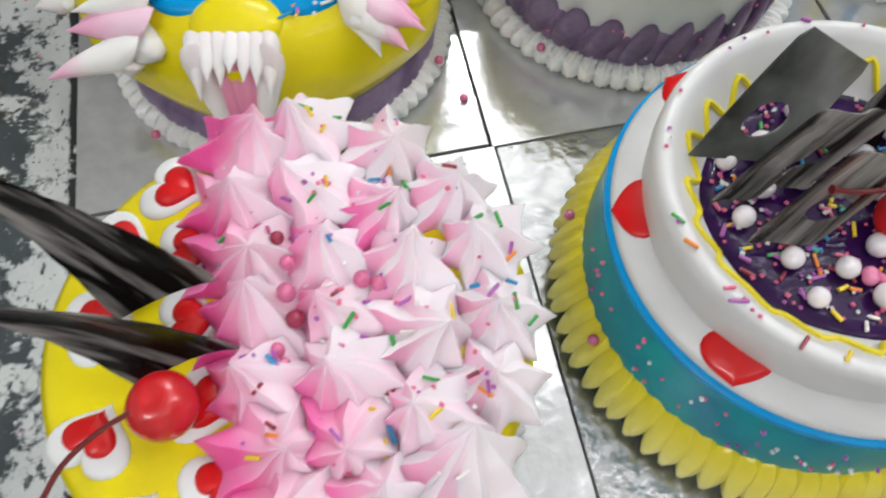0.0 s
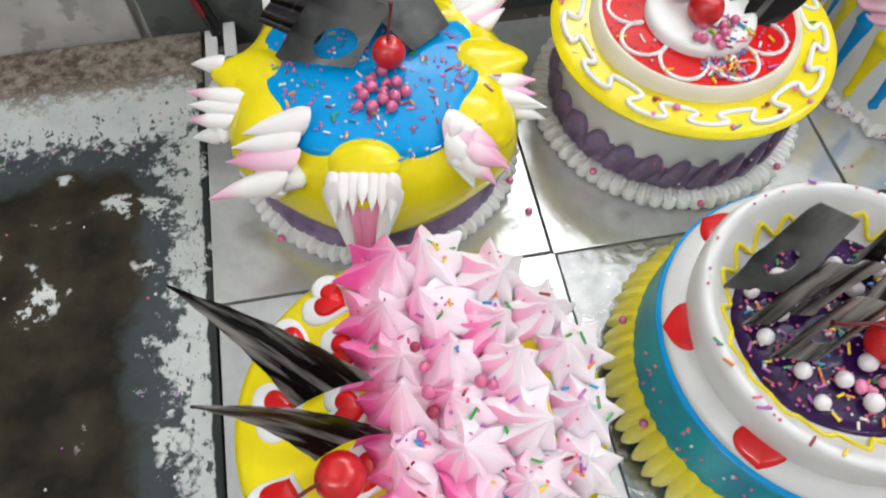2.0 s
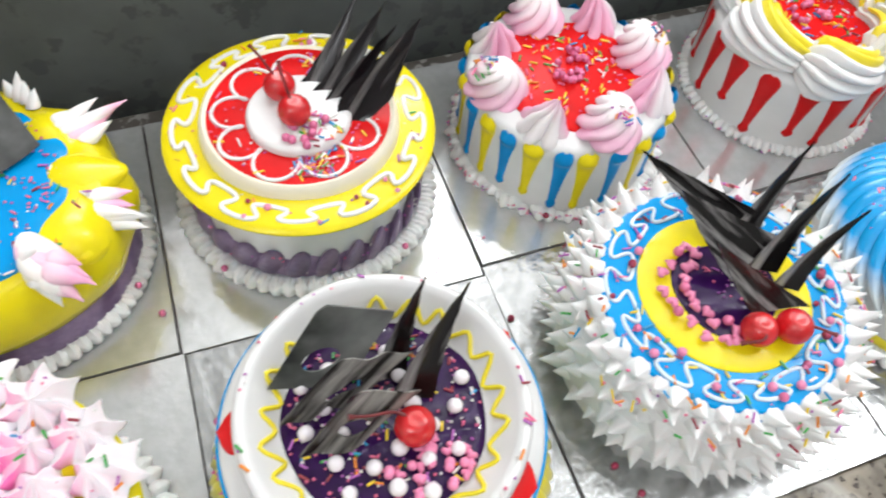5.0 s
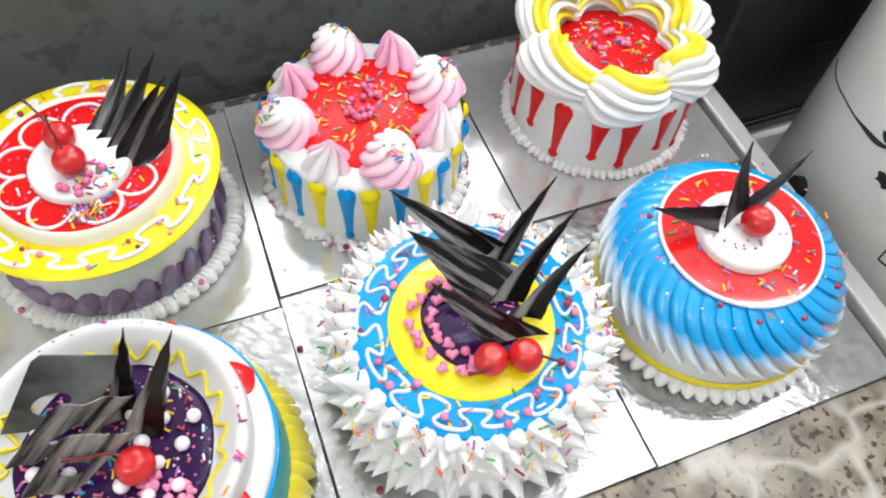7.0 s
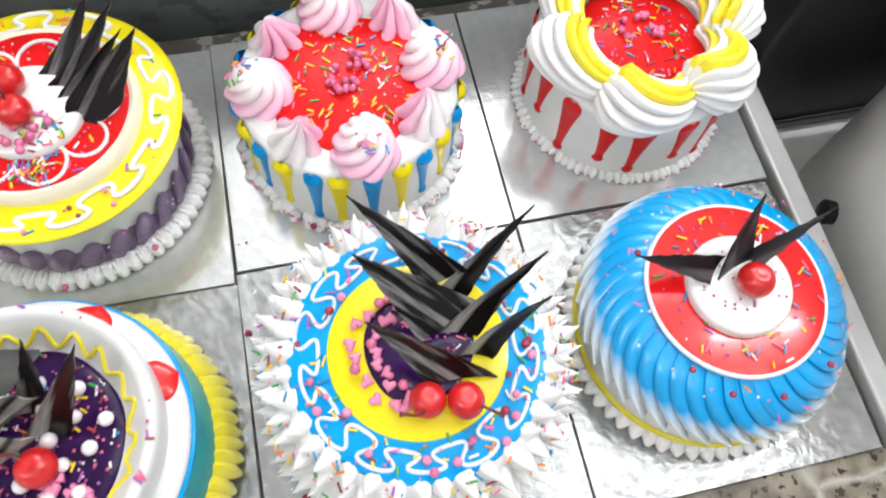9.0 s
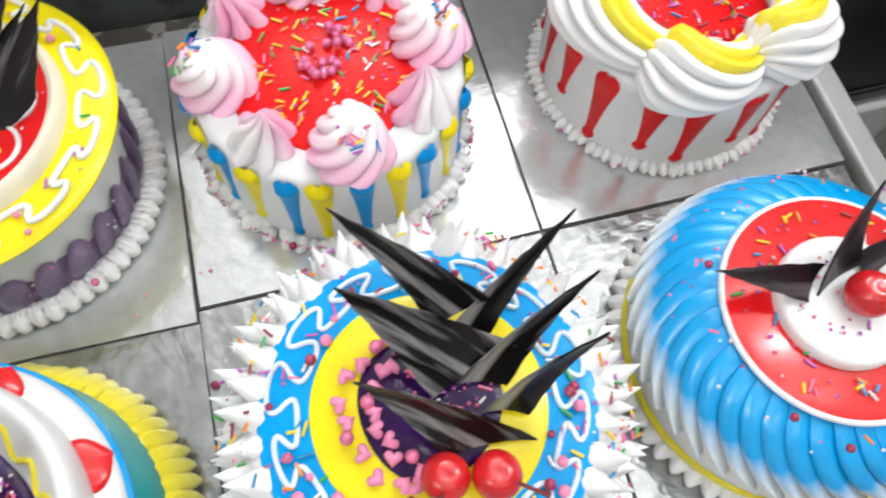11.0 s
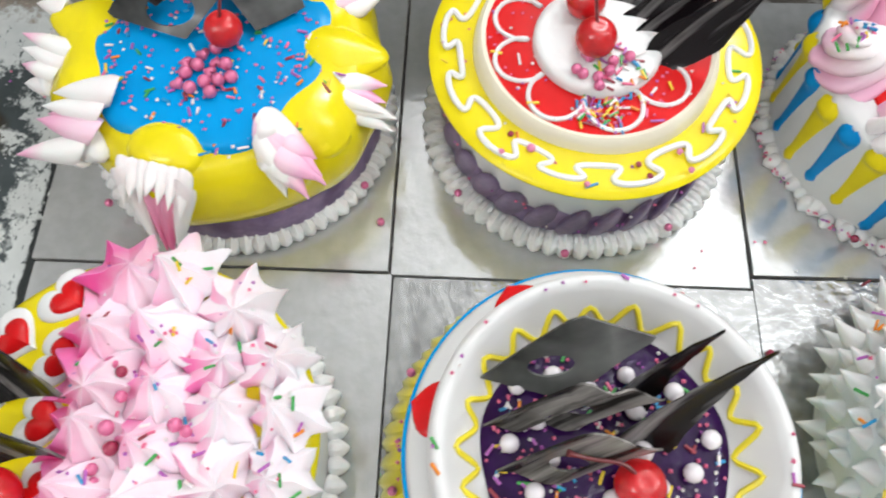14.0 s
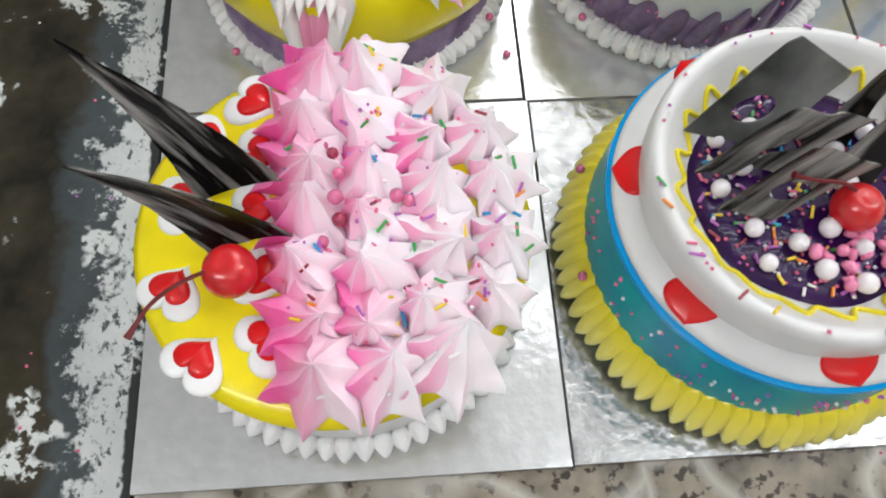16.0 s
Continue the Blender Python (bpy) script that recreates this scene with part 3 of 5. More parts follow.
def ridged(rx, ry, rz, n=5, depth=0.12, seg=20, rings=8, taper=0.35):
    """A small ridged shell of cream, long in x."""
    def shape(c):
        a = math.atan2(c.z, c.y)
        k = 1 - depth * (0.5 + 0.5 * math.cos(2 * n * a))
        t = 1 - taper * (c.x / rx)
        return Vector((c.x, c.y * k * t, c.z * k * t))
    bm = blob(rx, ry, rz, seg, rings)
    bmesh.ops.rotate(bm, verts=bm.verts, cent=(0, 0, 0), matrix=Matrix.Rotation(0, 3, "Z"))
    for v in bm.verts:
        v.co = shape(v.co)
    return bm


# ---- room, counter and boards ----
def structure(name, bm, material, label, category, smooth=False, m=None):
    ob = new(name, to_mesh(name, bm, material, smooth))
    if m is not None:
        ob.matrix_basis = m
    return tagged(ob, label, category, "", "structure")


structure("floor", box_bm(-2.6, -2.8, -0.95, 3.2, 2.3, -0.86), FLOOR_TILE, "dull grey floor of the bakery", "floor")
# Unseen walls and ceiling, added to bounce light and show in the foil.
structure("ceiling", box_bm(-2.6, -2.8, 2.6, 3.2, 2.3, 2.7), PLASTER, "unseen pale plaster ceiling added to bounce light", "ceiling")
structure("wall_north", box_bm(-2.6, 2.2, -0.86, 3.2, 2.3, 2.6), PLASTER, "unseen pale plaster wall added to bounce light", "wall")
structure("wall_south", box_bm(-2.6, -2.8, -0.86, 3.2, -2.7, 2.6), PLASTER, "unseen pale plaster wall added to bounce light", "wall")
structure("wall_west", box_bm(-2.6, -2.7, -0.86, -2.5, 2.2, 2.6), PLASTER, "unseen pale plaster wall added to bounce light", "wall")
structure("wall_east", box_bm(3.1, -2.7, -0.86, 3.2, 2.2, 2.6), PLASTER, "unseen pale plaster wall added to bounce light", "wall")
structure("counter_base", box_bm(-1.1, -0.62, -0.86, 0.80, 0.26, -0.045, 0.004), RAIL, "pale metal base of the counter", "counter")
structure("counter_top_worn", box_bm(-1.1, -0.62, -0.045, -0.2615, 0.295, -0.005, 0.002), WORN, "counter top of peeling pale paint, bare metal and brown stains", "counter top")
structure("counter_top_back", box_bm(-0.2605, -0.2495, -0.045, 0.768, 0.272, -0.005, 0.002), UNDER, "worn grey-brown counter top, darkened for the gaps between cake boards", "counter top")
structure("counter_top_stone", box_bm(-0.2605, -0.62, -0.045, 0.768, -0.2500, -0.0055, 0.002), GRANITE, "glossy brown mottled stone counter top with pale veins", "counter top")
structure("counter_rail", box_bm(0.7705, -0.62, -0.045, 0.793, 0.272, 0.006, 0.003), RAIL, "pale metal rail along the counter's end", "rail")
structure("shelf_beyond", box_bm(0.7945, -0.62, -0.29, 1.5, 0.30, -0.150, 0.003), CAN_WHITE, "white shelf beyond the counter's end", "shelf")
WALL_TOP = 0.24
structure("wall_dark", box_bm(-0.308, 0.300, -0.86, 1.7, 0.33, WALL_TOP, 0.002), DARK_WALL, "dark grey painted wall with scuffs and pale flecks", "wall")
structure("wall_panel_pale", box_bm(-1.6, 0.298, -0.86, -0.316, 0.33, WALL_TOP, 0.002), PANEL_PALE, "scuffed pale board leaning behind the counter", "wall panel")


def board(x0, y0, x1, y1, material, label, turn=0.0):
    cx, cy = (x0 + x1) / 2, (y0 + y1) / 2
    w, h = (x1 - x0) / 2, (y1 - y0) / 2
    ob = thing("cake_board", box_bm(-w, -h, -0.0048, w, h, 0.0, 0.0008), CARD, pose(cx, cy, 0, 0, 0, turn), label, "cake board", "silver cake boards", smooth=False)
    nu = 24
    part("foil", sheet(nu, nu, lambda u, v: ((u - 0.5) * (2 * w - 0.0006), (v - 0.5) * (2 * h - 0.0006), 0.0004 + 0.0005 * noise.noise(Vector((u * 4 + cx * 30, v * 4, cy * 30)))), 0.0004), material, ob, "shiny silver foil", smooth=False)
    return ob


PLAIN = "square silver foil cake board under a cake"
CRINK = "square cake board of crinkled silver foil under a cake"
board(-0.2592, -0.2545, -0.0006, 0.0010, FOIL, PLAIN, -0.5)
board(0.0006, -0.2560, 0.2562, -0.0030, FOIL_CRINKLED, CRINK, -0.5)
board(0.2580, -0.2505, 0.5096, 0.0055, FOIL_CRINKLED, CRINK, 0.3)
board(0.5115, -0.2505, 0.7610, 0.0060, FOIL_CRINKLED, CRINK, 0.2)
board(-0.2600, 0.0032, -0.0014, 0.2515, FOIL, PLAIN, -0.5)
board(0.0006, -0.0014, 0.2566, 0.2500, FOIL, PLAIN, -0.5)
board(0.2583, 0.0079, 0.5086, 0.2545, FOIL, PLAIN, 0.2)
board(0.5105, 0.0092, 0.7640, 0.2550, FOIL, PLAIN, 0.2)

# ---- the pink star cake ----
AX, AY = -0.129, -0.134
ca = cake("pink_star_cake", AX, AY, "round yellow cake half covered with pink piped cream stars")
part("body", lathe([(0, 0.0), (0.097, 0.0), (0.098, 0.05), (0.0985, 0.088), (0, 0.09)]), CREAM_SMOOTH, ca, "smooth white cream side")
part("blue_line", tube([(0.0995 * math.cos(a * 0.1309), 0.0995 * math.sin(a * 0.1309), 0.074 + 0.003 * math.sin(a * 1.7)) for a in range(48)], 0.0016, 6, True), BLUE, ca, "thin blue piped line")
part("top", lathe([(0, 0.100), (0.091, 0.0995), (0.0995, 0.0980), (0.1042, 0.094), (0.1045, 0.088), (0.099, 0.083)], 120), YELLOW, ca, "glossy yellow gel top")
shell_a = to_mesh("shell", ridged(0.0080, 0.0066, 0.0070, 4), CREAM)
around("shell", shell_a, ca, 58, 0.103, 0.0055, jitter=0.15)
STARS = [(-0.136, -0.047), (-0.108, -0.045), (-0.074, -0.062), (-0.143, -0.078), (-0.111, -0.077), (-0.082, -0.091), (-0.051, -0.090), (-0.142, -0.104),
         (-0.110, -0.109), (-0.076, -0.120), (-0.040, -0.117), (-0.141, -0.131), (-0.110, -0.137), (-0.142, -0.159), (-0.108, -0.163), (-0.076, -0.151),
         (-0.042, -0.150), (-0.141, -0.187), (-0.111, -0.189), (-0.080, -0.185), (-0.051, -0.179), (-0.135, -0.213), (-0.106, -0.215), (-0.074, -0.210)]
star_meshes = [[to_mesh("star", softened(piped_star(7, 0.0300 + 0.0008 * k, 0.0285 + 0.0014 * k, 0.08 + 0.09 * k, 0.38, 1.16, 11, 4, 0.001 * k, True), 0.0026, 80, k), m) for k in range(4)] for m in ((STAR_MID, STAR_DEEP), (STAR_PALE, STAR_MID), (STAR_WHITE, STAR_PALE))]
for k, (x, y) in enumerate(STARS):
    tone = 0 if x < -0.124 else (1 if x < -0.078 else 2)
    if tone == 1 and k % 3 == 0:
        tone = 0
    part("star", star_meshes[tone][k % 4], None, ca, "", pose(x - AX, y - AY, 0.0995, random.uniform(-15, 15), random.uniform(-15, 15), random.uniform(-30, 30)) @ Matrix.Diagonal((*[random.uniform(1.0, 1.20) * (0.80 if x > -0.066 else (0.92 if x > -0.090 else 1.0))] * 3, 1)))
heart_white = to_mesh("heart_border", heart_bm(0.0186, 0.0034, 5, 36, 3.4), CREAM)
heart_red = to_mesh("heart_jelly", heart_bm(0.0122, 0.0042, 5, 36, 3.2), RED)
for x, y, a in ((-0.171, -0.058, 60), (-0.167, -0.092, 80), (-0.196, -0.082, 70), (-0.206, -0.118, 95), (-0.169, -0.126, 80), (-0.209, -0.165, 150), (-0.195, -0.202, 140), (-0.161, -0.195, 120), (-0.164, -0.162, 60)):
    h = part("heart", heart_white, None, ca, "piped white heart", pose(x - AX, y - AY, 0.0995, 0, 0, a))
    part("jelly", heart_red, None, h, "red jelly heart", pose(0.0005, -0.0014, 0.0018))
cherry((-0.177, -0.164, 0.1165), 0.0135, [(-0.018, -0.006, 0.008), (-0.034, -0.016, 0.006), (-0.046, -0.030, 0.000)])
blade((-0.243, -0.072, 0.178), (-0.197, -0.116, 0.103), (-0.152, -0.112, 0.114), 0.006, CHOC_STRIPE)
blade((-0.236, -0.132, 0.170), (-0.190, -0.146, 0.103), (-0.148, -0.141, 0.111), 0.006, CHOC_STRIPE)
for x, y, z, r, mt in ((-0.125, -0.131, 0.124, 0.0042, PINK_PEARL), (-0.133, -0.097, 0.116, 0.0040, PINK_PEARL), (-0.127, -0.101, 0.116, 0.0032, DARK_PEARL), (-0.139, -0.101, 0.116, 0.0036, PINK_PEARL),
                       (-0.124, -0.114, 0.117, 0.0034, PINK_PEARL), (-0.095, -0.127, 0.114, 0.0040, PINK_PEARL), (-0.089, -0.130, 0.114, 0.0034, PINK_PEARL), (-0.133, -0.150, 0.114, 0.0034, PINK_PEARL),
                       (-0.131, -0.156, 0.114, 0.0028, PINK_PEARL), (-0.124, -0.140, 0.117, 0.0040, DARK_PEARL)):
    pearl(x, y, z - 0.004, r, mt, "pink sugar pearl among the cream stars")


def star_spot():
    x, y = random.choice(STARS)
    a = random.uniform(0, 2 * math.pi)
    r = random.uniform(0.003, 0.016)
    return (x + r * math.cos(a), y + r * math.sin(a), 0.0995 + 0.0265 * (1 - (r / 0.0235))), (0.8 * math.cos(a), 0.8 * math.sin(a), 0.7)


sprinkles(190, star_spot, "mixed sugar sprinkles strewn over pink cream stars", dots=0.45)

# ---- the purple bowl cake ----
BX, BY = 0.1255, -0.1315
cb = cake("purple_bowl_cake", BX, BY, "white cake with blue side, yellow ruffled foot and purple gel pool")
part("body", lathe([(0, 0.0), (0.108, 0.0), (0.109, 0.03), (0.1075, 0.055), (0.1055, 0.084), (0.098, 0.086), (0, 0.085)], 120), BLUE_DEEP, cb, "smeared teal blue cream side")
part("rim", lathe([(0.1056, 0.0820), (0.1066, 0.0845), (0.1062, 0.0872), (0.1040, 0.0885), (0.090, 0.0885)], 120), BLUE, cb, "thin blue edge")
part("shoulder", lathe([(0.1036, 0.0878), (0.1038, 0.0908), (0.1018, 0.0930), (0.0960, 0.0958), (0.0870, 0.0985), (0.080, 0.0965)], 120), CREAM_SMOOTH, cb, "smooth white shoulder")
part("bowl", lathe([(0.0910, 0.0965), (0.0921, 0.1080), (0.0918, 0.1175), (0.0906, 0.1220), (0.0882, 0.1240), (0.0850, 0.1236), (0.0815, 0.1195), (0.0750, 0.1110), (0.0690, 0.1030), (0.0655, 0.0992), (0.0620, 0.0980)], 120), CREAM_SMOOTH, cb, "raised white cream bowl")
part("pool", lathe([(0, 0.1005), (0.056, 0.1005), (0.0638, 0.1000), (0.0650, 0.0985)], 96, lambda a, i, r, z: (r * (1 + 0.015 * math.sin(7 * a) * (i > 0)), z)), PURPLE, cb, "glossy dark purple gel")
zig = []
for k in range(42):
    a = 2 * math.pi * (k + random.uniform(-0.16, 0.16)) / 42
    r = 0.0672 + (0.0090 if k % 2 else 0.0) + random.uniform(-0.0014, 0.0014)
    zig.append((r * math.cos(a), r * math.sin(a), 0.1014 + (r - 0.0672) * 1.32))
part("piping", tube(smoothed(zig, 4, True), 0.0017, 6, True), YELLOW_MATT, cb, "yellow zigzag icing line")
ruff = to_mesh("ruffle", ridged(0.0195, 0.0090, 0.0075, 3, 0.18), YELLOW_PALE)
for k in range(70):
    a = 360 * k / 70 + random.uniform(-0.8, 0.8)
    part("ruffle", ruff, None, cb, "", pose(0, 0, 0, 0, 0, a) @ pose(0.1125, 0, 0.0235, 48, 56 + random.uniform(-5, 5), 0))
red_spot = to_mesh("red_heart", heart_bm(0.0165, 0.0028, 5, 36, 2.0), RED)
for x, y in ((0.030, -0.110), (0.050, -0.190), (0.124, -0.228), (0.079, -0.045), (0.194, -0.198), (0.172, -0.047), (0.216, -0.102)):
    a = math.degrees(math.atan2(y - BY, x - BX))
    part("red_heart", red_spot, None, cb, "red jelly spot", pose(0, 0, 0, 0, 0, a) @ pose(0.0946, 0, 0.0958, 0, 17, 0) @ pose(0, 0, 0, 0, 0, 90 + random.uniform(-25, 25)))
cherry((0.1395, -0.1485, 0.1130), 0.0130, [(-0.010, 0.008, 0.012), (-0.026, 0.010, 0.014), (-0.038, 0.012, 0.017)], 20)
OVAL = "thin dark chocolate plate with an oval hole leaning on purple gel"
plate((0.060, -0.097, 0.111), (0.103, -0.079, 0.165), (0.151, -0.079, 0.128), (0.108, -0.106, 0.103), (0.34, 0.44, 0.15, 0.22), material=CHOC_PLATE, label=OVAL)
plate((0.059, -0.123, 0.110), (0.104, -0.107, 0.143), (0.152, -0.110, 0.134), (0.112, -0.120, 0.107), (0.38, 0.55, 0.13, 0.22), 0.0022, 2, 0.002, CHOC_SOFT, label=OVAL)
plate((0.068, -0.144, 0.110), (0.108, -0.130, 0.146), (0.148, -0.134, 0.130), (0.102, -0.148, 0.104), (0.40, 0.55, 0.14, 0.22), 0.0016, 1, 0.002, CHOC_SOFT, label=OVAL)
blade((0.162, -0.090, 0.186), (0.122, -0.108, 0.103), (0.145, -0.111, 0.103), 0.004, CHOC)
blade((0.188, -0.096, 0.177), (0.128, -0.125, 0.103), (0.158, -0.129, 0.103), 0.004, CHOC)
random.seed(11)
for k in range(24):
    a, r = 2.4 * k, 0.058 * math.sqrt(0.1 + 0.9 * k / 24)
    pearl(BX + r * math.cos(a), BY + r * math.sin(a), 0.1005, random.choice((0.0052, 0.0057, 0.0048)), WHITE_PEARL, "large white sugar pearl on purple gel")
for k in range(34):
    a, r = random.uniform(0, 6.28), 0.026 * math.sqrt(random.uniform(0, 1))
    if k % 3:
        sugar_heart(0.142 + r * math.cos(a), -0.173 + 0.8 * r * math.sin(a), 0.1025, random.uniform(0, 360))
    else:
        pearl(0.142 + r * math.cos(a), -0.173 + 0.8 * r * math.sin(a), 0.1015, 0.0034, PINK_HEART, "pink sugar pearl on purple gel")
sprinkles(420, flat_spot(BX, BY, 0.1008, 0, 0.062), "mixed sugar sprinkles on purple gel", length=0.006, dots=0.62)
sprinkles(36, flat_spot(BX, BY, 0.1240, 0.0850, 0.0890), "a few sugar sprinkles on the white rim", dots=0.5)


def wall_spot(cx, cy, r, z0, z1, a0=0, a1=360):
    def spot():
        a = radians(random.uniform(a0, a1))
        return (cx + r * math.cos(a), cy + r * math.sin(a), random.uniform(z0, z1)), (math.cos(a), math.sin(a), 0)
    return spot


sprinkles(70, wall_spot(BX, BY, 0.1085, 0.045, 0.080, 170, 300), "tiny pink beads stuck on the blue cream side", (3, 7), dots=1.0)

# ---- the spiky blue star cake ----
CX, CY = 0.3905, -0.1160
cc = cake("spiky_cream_cake", CX, CY, "white cake of spiky pulled cream with blue and yellow gel top")
part("body", lathe([(0, 0.0), (0.108, 0.0), (0.112, 0.03), (0.106, 0.068), (0.098, 0.088), (0.090, 0.0925), (0, 0.092)], 96), CREAM, cc, "white cream side")
part("ring", lathe([(0.058, 0.0935), (0.086, 0.0942), (0.0920, 0.0930), (0.0935, 0.0900)], 96), BLUE, cc, "glossy blue gel ring")
part("disc", lathe([(0.030, 0.0955), (0.0615, 0.0955), (0.0645, 0.0945), (0.0650, 0.0930)], 96), YELLOW, cc, "glossy yellow gel ring")
part("pool", lathe([(0, 0.0975), (0.035, 0.0975), (0.0390, 0.0965), (0.0395, 0.0950)], 80, lambda a, i, r, z: (r * (1 + 0.04 * math.sin(3 * a + 1) * (i > 0)), z)), PURPLE, cc, "glossy purple gel centre")
part("piping", tube(meander(0.0785, 0.0085, 14, 0.10, 0.0946), 0.0016, 7, True), PALE_LINE, cc, "white wavy icing line")
spikes = [to_mesh("spike", piped_star(5, 0.0118, 0.025 + 0.004 * k, 0.4, 0.12, 1.05, 7, 2, -0.005 - 0.002 * k), CREAM) for k in range(2)]
for row, (r, z, tilt, n) in enumerate(((0.0995, 0.087, 54, 36), (0.1040, 0.076, 62, 40), (0.1060, 0.058, 74, 42), (0.1090, 0.038, 82, 44), (0.1080, 0.018, 88, 44))):
    for k in range(n):
        a = 360 * (k + 0.5 * (row % 2)) / n + random.uniform(-2, 2)
        s = random.uniform(0.80, 1.04) * (0.85 if row == 0 else 1)
        part("spike", spikes[k % 2], None, cc, "", pose(0, 0, 0, 0, 0, a) @ pose(r - 0.006, 0, z, random.uniform(-14, 14), tilt + random.uniform(-12, 12), 0) @ Matrix.Diagonal((s, s, s, 1)))
cherry((0.3885, -0.1555, 0.1075), 0.0128, [(-0.006, -0.010, 0.008), (-0.020, -0.006, 0.002)], -60)
cherry((0.4140, -0.1610, 0.1075), 0.0130, [(0.010, -0.008, 0.007), (0.022, -0.016, 0.004)], 70)
blade((0.359, -0.012, 0.145), (0.404, -0.074, 0.101), (0.436, -0.071, 0.117), 0.005, CHOC_CROSS)
blade((0.355, -0.065, 0.165), (0.392, -0.112, 0.102), (0.441, -0.098, 0.116), 0.005, CHOC_CROSS)
blade((0.355, -0.112, 0.167), (0.390, -0.143, 0.106), (0.441, -0.145, 0.098), 0.005, CHOC_CROSS)
blade((0.485, -0.047, 0.153), (0.408, -0.080, 0.104), (0.430, -0.087, 0.098), 0.004, CHOC)
blade((0.482, -0.086, 0.163), (0.406, -0.108, 0.104), (0.434, -0.114, 0.098), 0.004, CHOC)
blade((0.476, -0.117, 0.163), (0.416, -0.126, 0.104), (0.441, -0.132, 0.098), 0.004, CHOC)
random.seed(5)
for k in range(22):
    a = radians(105 + 14.5 * (k // 2) + random.uniform(-3, 3))
    r = (0.032, 0.0455)[k % 2] + random.uniform(-0.003, 0.003)
    if k % 5 == 3:
        pearl(CX + r * math.cos(a), CY + r * math.sin(a), 0.0985, 0.0040, PINK_PEARL, "pink sugar pearl on purple gel")
    else:
        sugar_heart(CX + r * math.cos(a), CY + r * math.sin(a), 0.0992, random.uniform(0, 360), size=0.0056)
for k in range(26):
    a, r = random.uniform(0, 6.28), random.uniform(0.066, 0.090)
    pearl(CX + r * math.cos(a), CY + r * math.sin(a), 0.0945, random.choice((0.0030, 0.0034, 0.0022)), random.choice((PINK_PEARL, PINK_HEART, DARK_PEARL)), "pink sugar pearl on blue gel")
sprinkles(120, flat_spot(CX, CY, 0.0947, 0.066, 0.091), "mixed sugar sprinkles on blue gel", dots=0.4)
sprinkles(60, flat_spot(0.397, -0.101, 0.0977, 0, 0.032), "tiny pale beads on purple gel", (6, 7, 3), dots=0.8)


def spike_spot():
    a = random.uniform(0, 2 * math.pi)
    r = random.uniform(0.096, 0.118)
    return (CX + r * math.cos(a), CY + r * math.sin(a), 0.100 - (r - 0.096) * 1.15), (0.6 * math.cos(a), 0.6 * math.sin(a), 0.8)


sprinkles(240, spike_spot, "mixed sugar sprinkles on spiky white cream", dots=0.3)

# ---- the blue petal cake ----
DX, DY = 0.6345, -0.1180
cd = cake("blue_petal_cake", DX, DY, "domed cake of overlapping blue petals with red gel top")
part("body", lathe([(0, 0.0), (0.104, 0.0), (0.1045, 0.018), (0.1030, 0.040), (0.0960, 0.062), (0.0820, 0.084), (0.066, 0.093), (0, 0.094)], 96), CREAM_SMOOTH, cd, "smooth white cream dome")
part("band", lathe([(0.1040, 0.015), (0.1062, 0.017), (0.1066, 0.022), (0.1045, 0.026)], 96, lambda a, i, r, z: (r, z + 0.002 * math.sin(3 * a))), YELLOW_MATT, cd, "thin yellow cream band")


def petal_place(u, v):
    prof = [(0.060, 0.0950), (0.073, 0.0928), (0.085, 0.0855), (0.0920, 0.0775), (0.0985, 0.0680), (0.1035, 0.0560), (0.1062, 0.0450)]
    f = u * (len(prof) - 1)
    i = min(int(f), len(prof) - 2)
    w = f - i
    r = prof[i][0] * (1 - w) + prof[i + 1][0] * w
    z = prof[i][1] * (1 - w) + prof[i + 1][1] * w
    half = radians(5.6) * (1.0 if u < 0.62 else max(0.10, ((1 - u) / 0.38) ** 0.8))
    a = radians(32) * u ** 1.5 + (v - 0.5) * 2 * half
    bulge = 0.0036 * (0.3 + u) * (1 - ((v - 0.5) * 2) ** 2) + 0.0070 * (0.25 + u) * (0.5 - v)
    return ((r + bulge * 0.8) * math.cos(a), (r + bulge * 0.8) * math.sin(a), z + bulge * 0.6)


petal_mesh = to_mesh("petal", sheet(14, 6, petal_place, 0.0016), PETAL_BLUE)
for k in range(38):
    part("petal", petal_mesh, None, cd, "", pose(0, 0, 0, 0, 0, 360 * k / 38 + random.uniform(-1.2, 1.2)))
part("rim", lathe([(0.060, 0.0965), (0.0690, 0.0970), (0.0702, 0.0985), (0.0692, 0.1002), (0.0665, 0.1000)], 96), CREAM, cd, "thin white icing edge")
part("disc", lathe([(0, 0.1000), (0.062, 0.1005), (0.0678, 0.1000), (0.0684, 0.0985)], 96), RED, cd, "glossy red gel disc")
part("centre", lathe([(0.0400, 0.1000), (0.0400, 0.1050), (0.0385, 0.1085), (0.0355, 0.1095), (0, 0.1095)], 72), CREAM, cd, "raised white cream disc")
shell_d = to_mesh("shell", ridged(0.0085, 0.0068, 0.0072, 4), CREAM)
around("shell", shell_d, cd, 56, 0.107, 0.006, jitter=0.12)
cherry((0.6390, -0.1210, 0.1205), 0.0135, [(0.006, 0.004, 0.004), (0.008, 0.008, -0.001)])
BLADE = "thin dark chocolate blade stuck in white cream"
blade((0.547, -0.095, 0.1460), (0.608, -0.114, 0.1090), (0.624, -0.096, 0.1160), 0.004, CHOC_BLACK, False, BLADE)
blade((0.641, -0.076, 0.1690), (0.616, -0.111, 0.1090), (0.650, -0.099, 0.1090), 0.003, CHOC_BLACK, False, BLADE)
